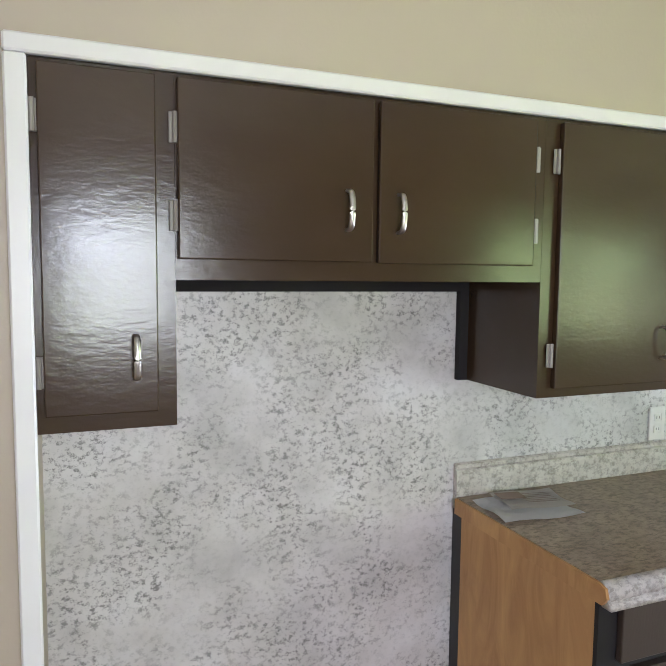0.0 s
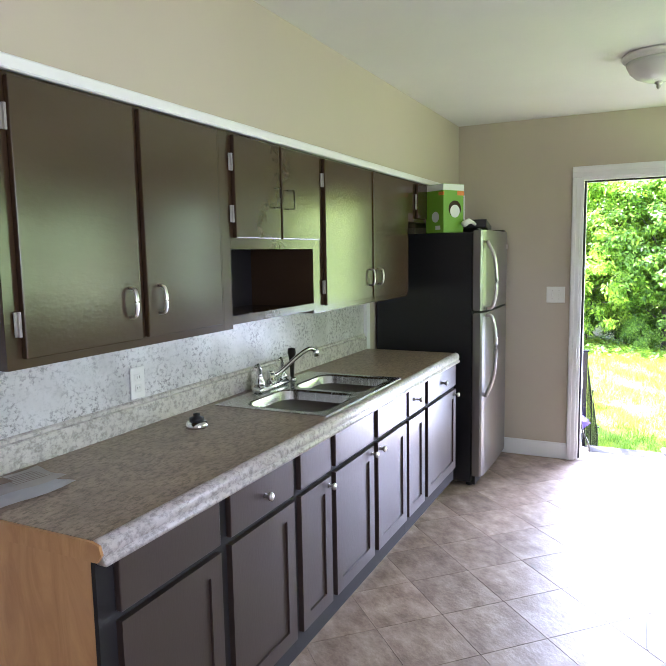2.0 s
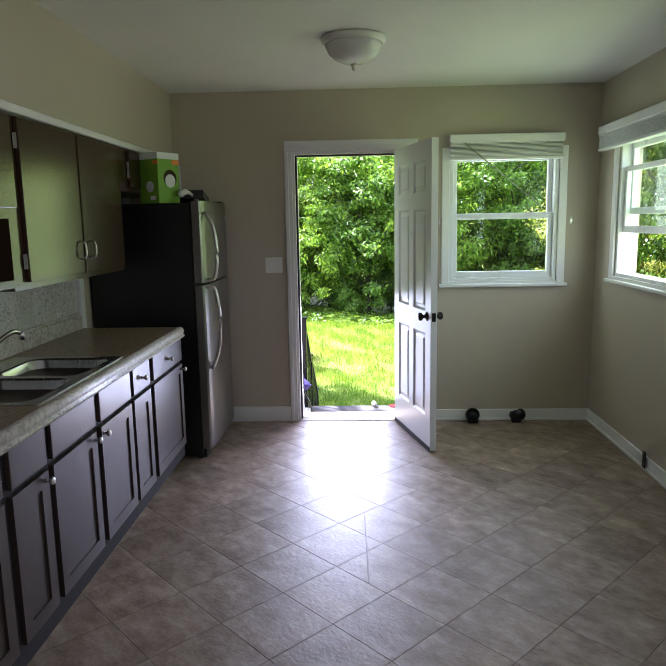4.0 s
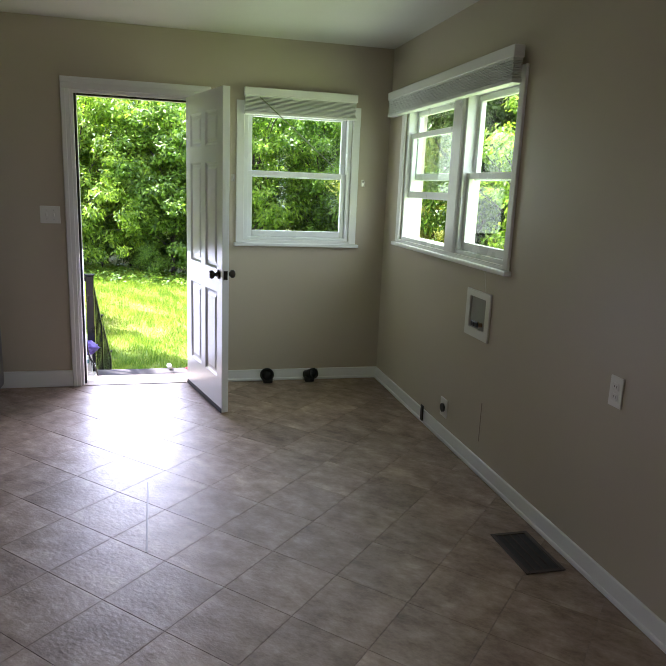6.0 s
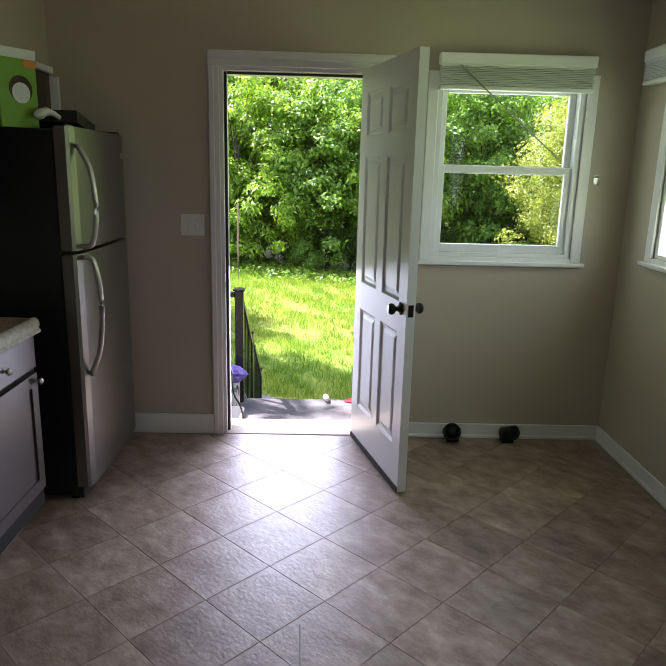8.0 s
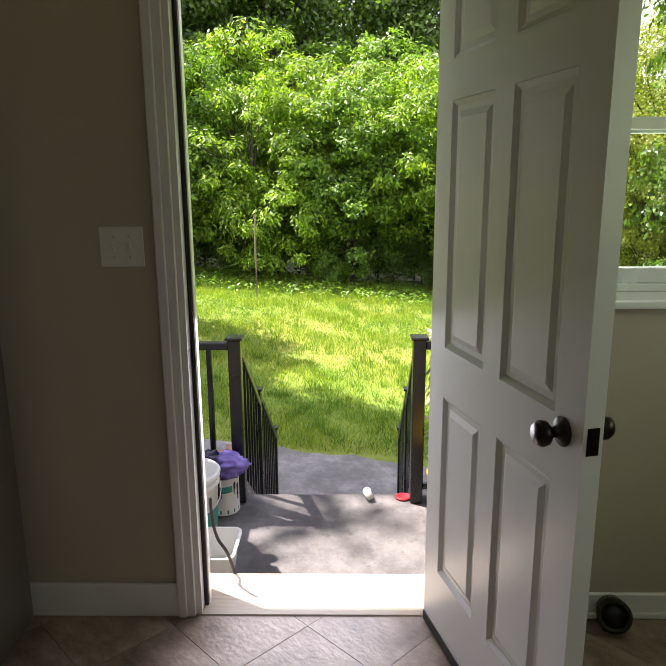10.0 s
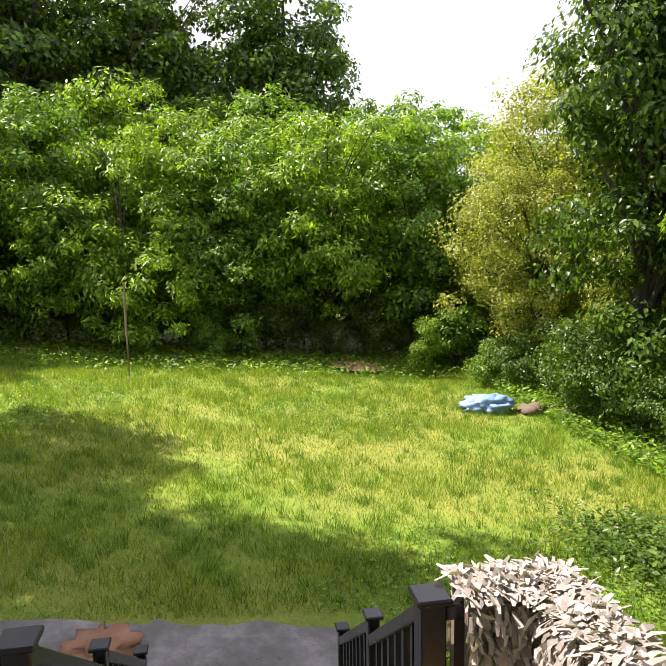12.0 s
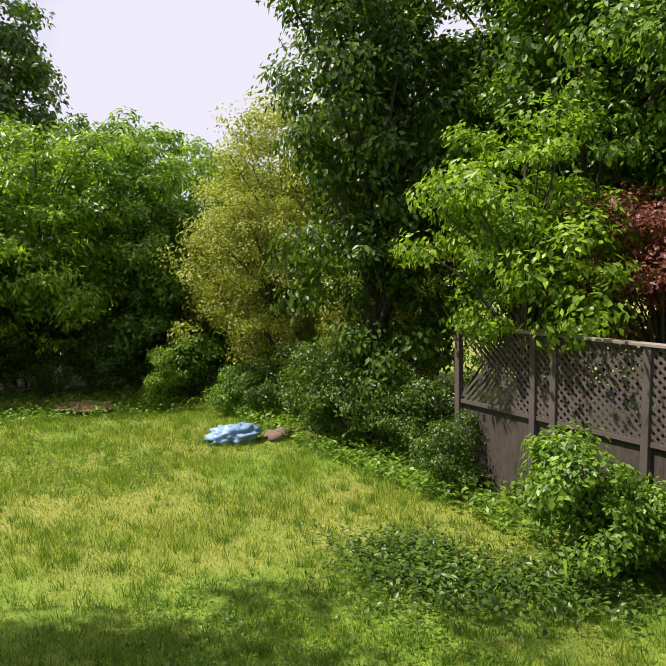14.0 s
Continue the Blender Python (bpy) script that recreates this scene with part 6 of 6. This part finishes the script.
settle(conifer, 22.4, -3.55, 0, 1.0)
settle(shade_shrub, 14.6, -5.9, 0, 1.0)
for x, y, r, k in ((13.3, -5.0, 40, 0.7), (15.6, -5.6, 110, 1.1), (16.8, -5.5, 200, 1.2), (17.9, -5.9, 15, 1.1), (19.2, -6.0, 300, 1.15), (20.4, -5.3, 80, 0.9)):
    plant(shade_shrub, x, y, r, k)
# Rows that fill the thicket's foot with shade-coloured leaves.
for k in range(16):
    plant(shade_shrub, 25.9 + 0.5 * math.sin(k * 1.3), -6.5 + 1.3 * k, 41 * k, 0.95 + 0.25 * math.sin(k * 2.7))
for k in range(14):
    plant(shade_shrub, 27.2 + 0.8 * math.sin(k * 2.1), -8.0 + 1.7 * k, 57 * k, 1.3 + 0.3 * math.sin(k * 1.7))
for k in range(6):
    plant(shade_shrub, 28.5, -9.0 + 4.0 * k, 31 * k, 1.7)


# ---- grass ----
def grass(name, label, n, box_, seed, h, w, mat, keep=None):
    rg = np.random.default_rng(seed)
    x = box_[0] + (box_[1] - box_[0]) * rg.random(n) ** 1.5
    y = rg.uniform(box_[2], box_[3], n)
    ok = ~((x < 10.2) & (x > 8.85) & (y > 0.6) & (y < 4.0)) & ~((x < 8.5) & (y > 1.1) & (y < 2.45)) & ~((x < 6.9) & (y > 0.6) & (y < 2.9))
    ok &= ((x - 23.2) ** 2 + (y + 1.85) ** 2) > 1.3
    x, y = x[ok], y[ok]
    m = len(x)
    tuft = 0.7 + 0.6 * np.sin(x * 2.3 + 1.3 * np.sin(y * 1.7)) * np.sin(y * 2.1)
    hh = h * rg.uniform(0.45, 1.2, m) * np.clip(tuft, 0.45, 1.5) * (1 + 0.02 * (x - 9))
    ww = w * rg.uniform(0.7, 1.3, m) * (1 + 0.08 * np.maximum(x - 9, 0))
    a = rg.uniform(0, 2 * math.pi, m)
    lean = rg.normal(0, 0.45, (m, 2)) * hh[:, None]
    z = gz(x, y)
    dx, dy = np.cos(a) * ww, np.sin(a) * ww
    v = np.stack([np.stack([x - dx, y - dy, z - 0.01], 1), np.stack([x + dx, y + dy, z - 0.01], 1), np.stack([x + lean[:, 0], y + lean[:, 1], z + hh], 1)], 1).reshape(-1, 3)
    o = new(name, raw_mesh(name, v, np.arange(3 * m).reshape(-1, 3), mat))
    return tagged(o, label, "grass", "", "stuff")


grass("grass", "uneven uncut yellow-green lawn grass", 420000, (8.4, 26.5, -6.5, 13.0), 5, 0.085, 0.0042, M_GRASS)
rg = np.random.default_rng(77)
# taller tufts
n = 2600
cx, cy = 8.8 + 15 * rg.random(n) ** 1.3, rg.uniform(-5, 9, n)
bx_, by_ = np.repeat(cx, 22) + rg.normal(0, 0.05, n * 22), np.repeat(cy, 22) + rg.normal(0, 0.05, n * 22)
ok = ~((bx_ < 10.25) & (bx_ > 8.8) & (by_ > 0.6) & (by_ < 4.1))
bx_, by_ = bx_[ok], by_[ok]
m_ = len(bx_)
hh = rg.uniform(0.07, 0.20, m_)
ww = rg.uniform(0.003, 0.006, m_)
aa = rg.uniform(0, 6.283, m_)
zz = gz(bx_, by_)
ln = rg.normal(0, 0.4, (m_, 2)) * hh[:, None]
v = np.stack([np.stack([bx_ - np.cos(aa) * ww, by_ - np.sin(aa) * ww, zz - 0.01], 1), np.stack([bx_ + np.cos(aa) * ww, by_ + np.sin(aa) * ww, zz - 0.01], 1), np.stack([bx_ + ln[:, 0], by_ + ln[:, 1], zz + hh], 1)], 1).reshape(-1, 3)
tagged(new("grass_tufts", raw_mesh("grass_tufts", v, np.arange(3 * m_).reshape(-1, 3), M_TUFT)), "long darker green tufts in the lawn", "grass", "", "stuff")
# low leafy weeds along the edge of the lawn
n = 9000
wx = np.concatenate([rg.uniform(21.5, 26.5, n), rg.uniform(11, 24, n // 2)])
wy = np.concatenate([rg.uniform(-6, 13, n), -4.2 - 0.06 * (wx[n:] - 11) - np.abs(rg.normal(0, 0.9, n // 2))])
P = np.stack([wx, wy, gz(wx, wy) + rg.uniform(0.03, 0.30, len(wx))], 1)
v, f = leaf_arrays(P, np.tile(np.array([[0, 0, 1.0]]), (len(wx), 1)), 0.12, 0.07, rg)
tagged(new("ground_cover", raw_mesh("ground_cover", v, f, M_LEAF)), "low leafy weeds and vines edging the lawn", "weeds", "", "stuff")
n = 3200
wx, wy = 11.1 + rg.normal(0, 0.55, n), -2.6 + rg.normal(0, 0.45, n)
wx, wy = np.concatenate([wx, 10.0 + rg.normal(0, 0.4, n // 2)]), np.concatenate([wy, -3.6 + rg.normal(0, 0.4, n // 2)])
P = np.stack([wx, wy, gz(wx, wy) + rg.uniform(0.02, 0.20, len(wx))], 1)
v, f = leaf_arrays(P, np.tile(np.array([[0, 0, 1.0]]), (len(P), 1)), 0.085, 0.05, rg)
tagged(new("weeds", raw_mesh("weeds", v, f, M_LEAFD)), "dark green patch of leafy weeds in the lawn", "weeds", "", "stuff")
n = 30000
wx, wy = rg.uniform(8.6, 20, n), rg.uniform(-6, 6, n)
ok = (np.sin(wx * 0.8) + np.sin(wy * 1.1 + 2) > 0.7) & ~((wx < 10.2) & (wy > 0.6) & (wy < 4.0))
P = np.stack([wx, wy, gz(wx, wy) + rg.uniform(0.02, 0.06, n)], 1)[ok]
v, f = leaf_arrays(P, np.tile(np.array([[0, 0, 1.0]]), (len(P), 1)), 0.05, 0.035, rg)
tagged(new("clover", raw_mesh("clover", v, f, M_LEAF)), "patches of low clover in the lawn", "weeds", "", "stuff")

# ---- floor tiles ----
TS, GAP = 0.305, 0.0007
bmt = box(-TS / 2 + GAP, TS / 2 - GAP, -TS / 2 + GAP, TS / 2 - GAP, -0.0035, 0.0, 0.0008)
finish(bmt)
tile_me = bpy.data.meshes.new("tile")
bmt.to_mesh(tile_me)
bmt.free()
tile_me.materials.append(M_TILE)
floor_ob = bpy.data.objects["floor"]
for i in range(-30, 40):
    for j in range(-30, 40):
        u, vv = 0.101 + TS * (i + 0.5), 0.225 + TS * (j + 0.5)
        x, y = (u + vv) / math.sqrt(2), (u - vv) / math.sqrt(2)
        r = TS / math.sqrt(2)
        if x + r < XW or x - r > XE or y + r < YS or y - r > YN:
            continue
        if x - r < XW or x + r > XE or y - r < YS or y + r > YN:
            # cut to the room
            bmt = bmesh.new()
            bx(bmt, -TS / 2 + GAP, TS / 2 - GAP, -TS / 2 + GAP, TS / 2 - GAP, -0.0035, 0.0)
            moved(bmt, pose(x, y, 0, 0, 0, 45))
            for co, no in (((XW, 0, 0), (-1, 0, 0)), ((XE + 0.001, 0, 0), (1, 0, 0)), ((0, YS, 0), (0, -1, 0)), ((0, YN, 0), (0, 1, 0))):
                bmesh.ops.bisect_plane(bmt, geom=bmt.verts[:] + bmt.edges[:] + bmt.faces[:], plane_co=co, plane_no=no, clear_outer=True)
            if len(bmt.faces) < 3:
                bmt.free()
                continue
            moved(bmt, pose(x, y, 0, 0, 0, 45).inverted())
            me = bpy.data.meshes.new("tile")
            bmt.to_mesh(me)
            bmt.free()
            me.materials.append(M_TILE)
        else:
            me = tile_me
        o = new("tile", me)
        o.matrix_basis = pose(x, y, 0, 0, 0, 45)
        o.parent = floor_ob
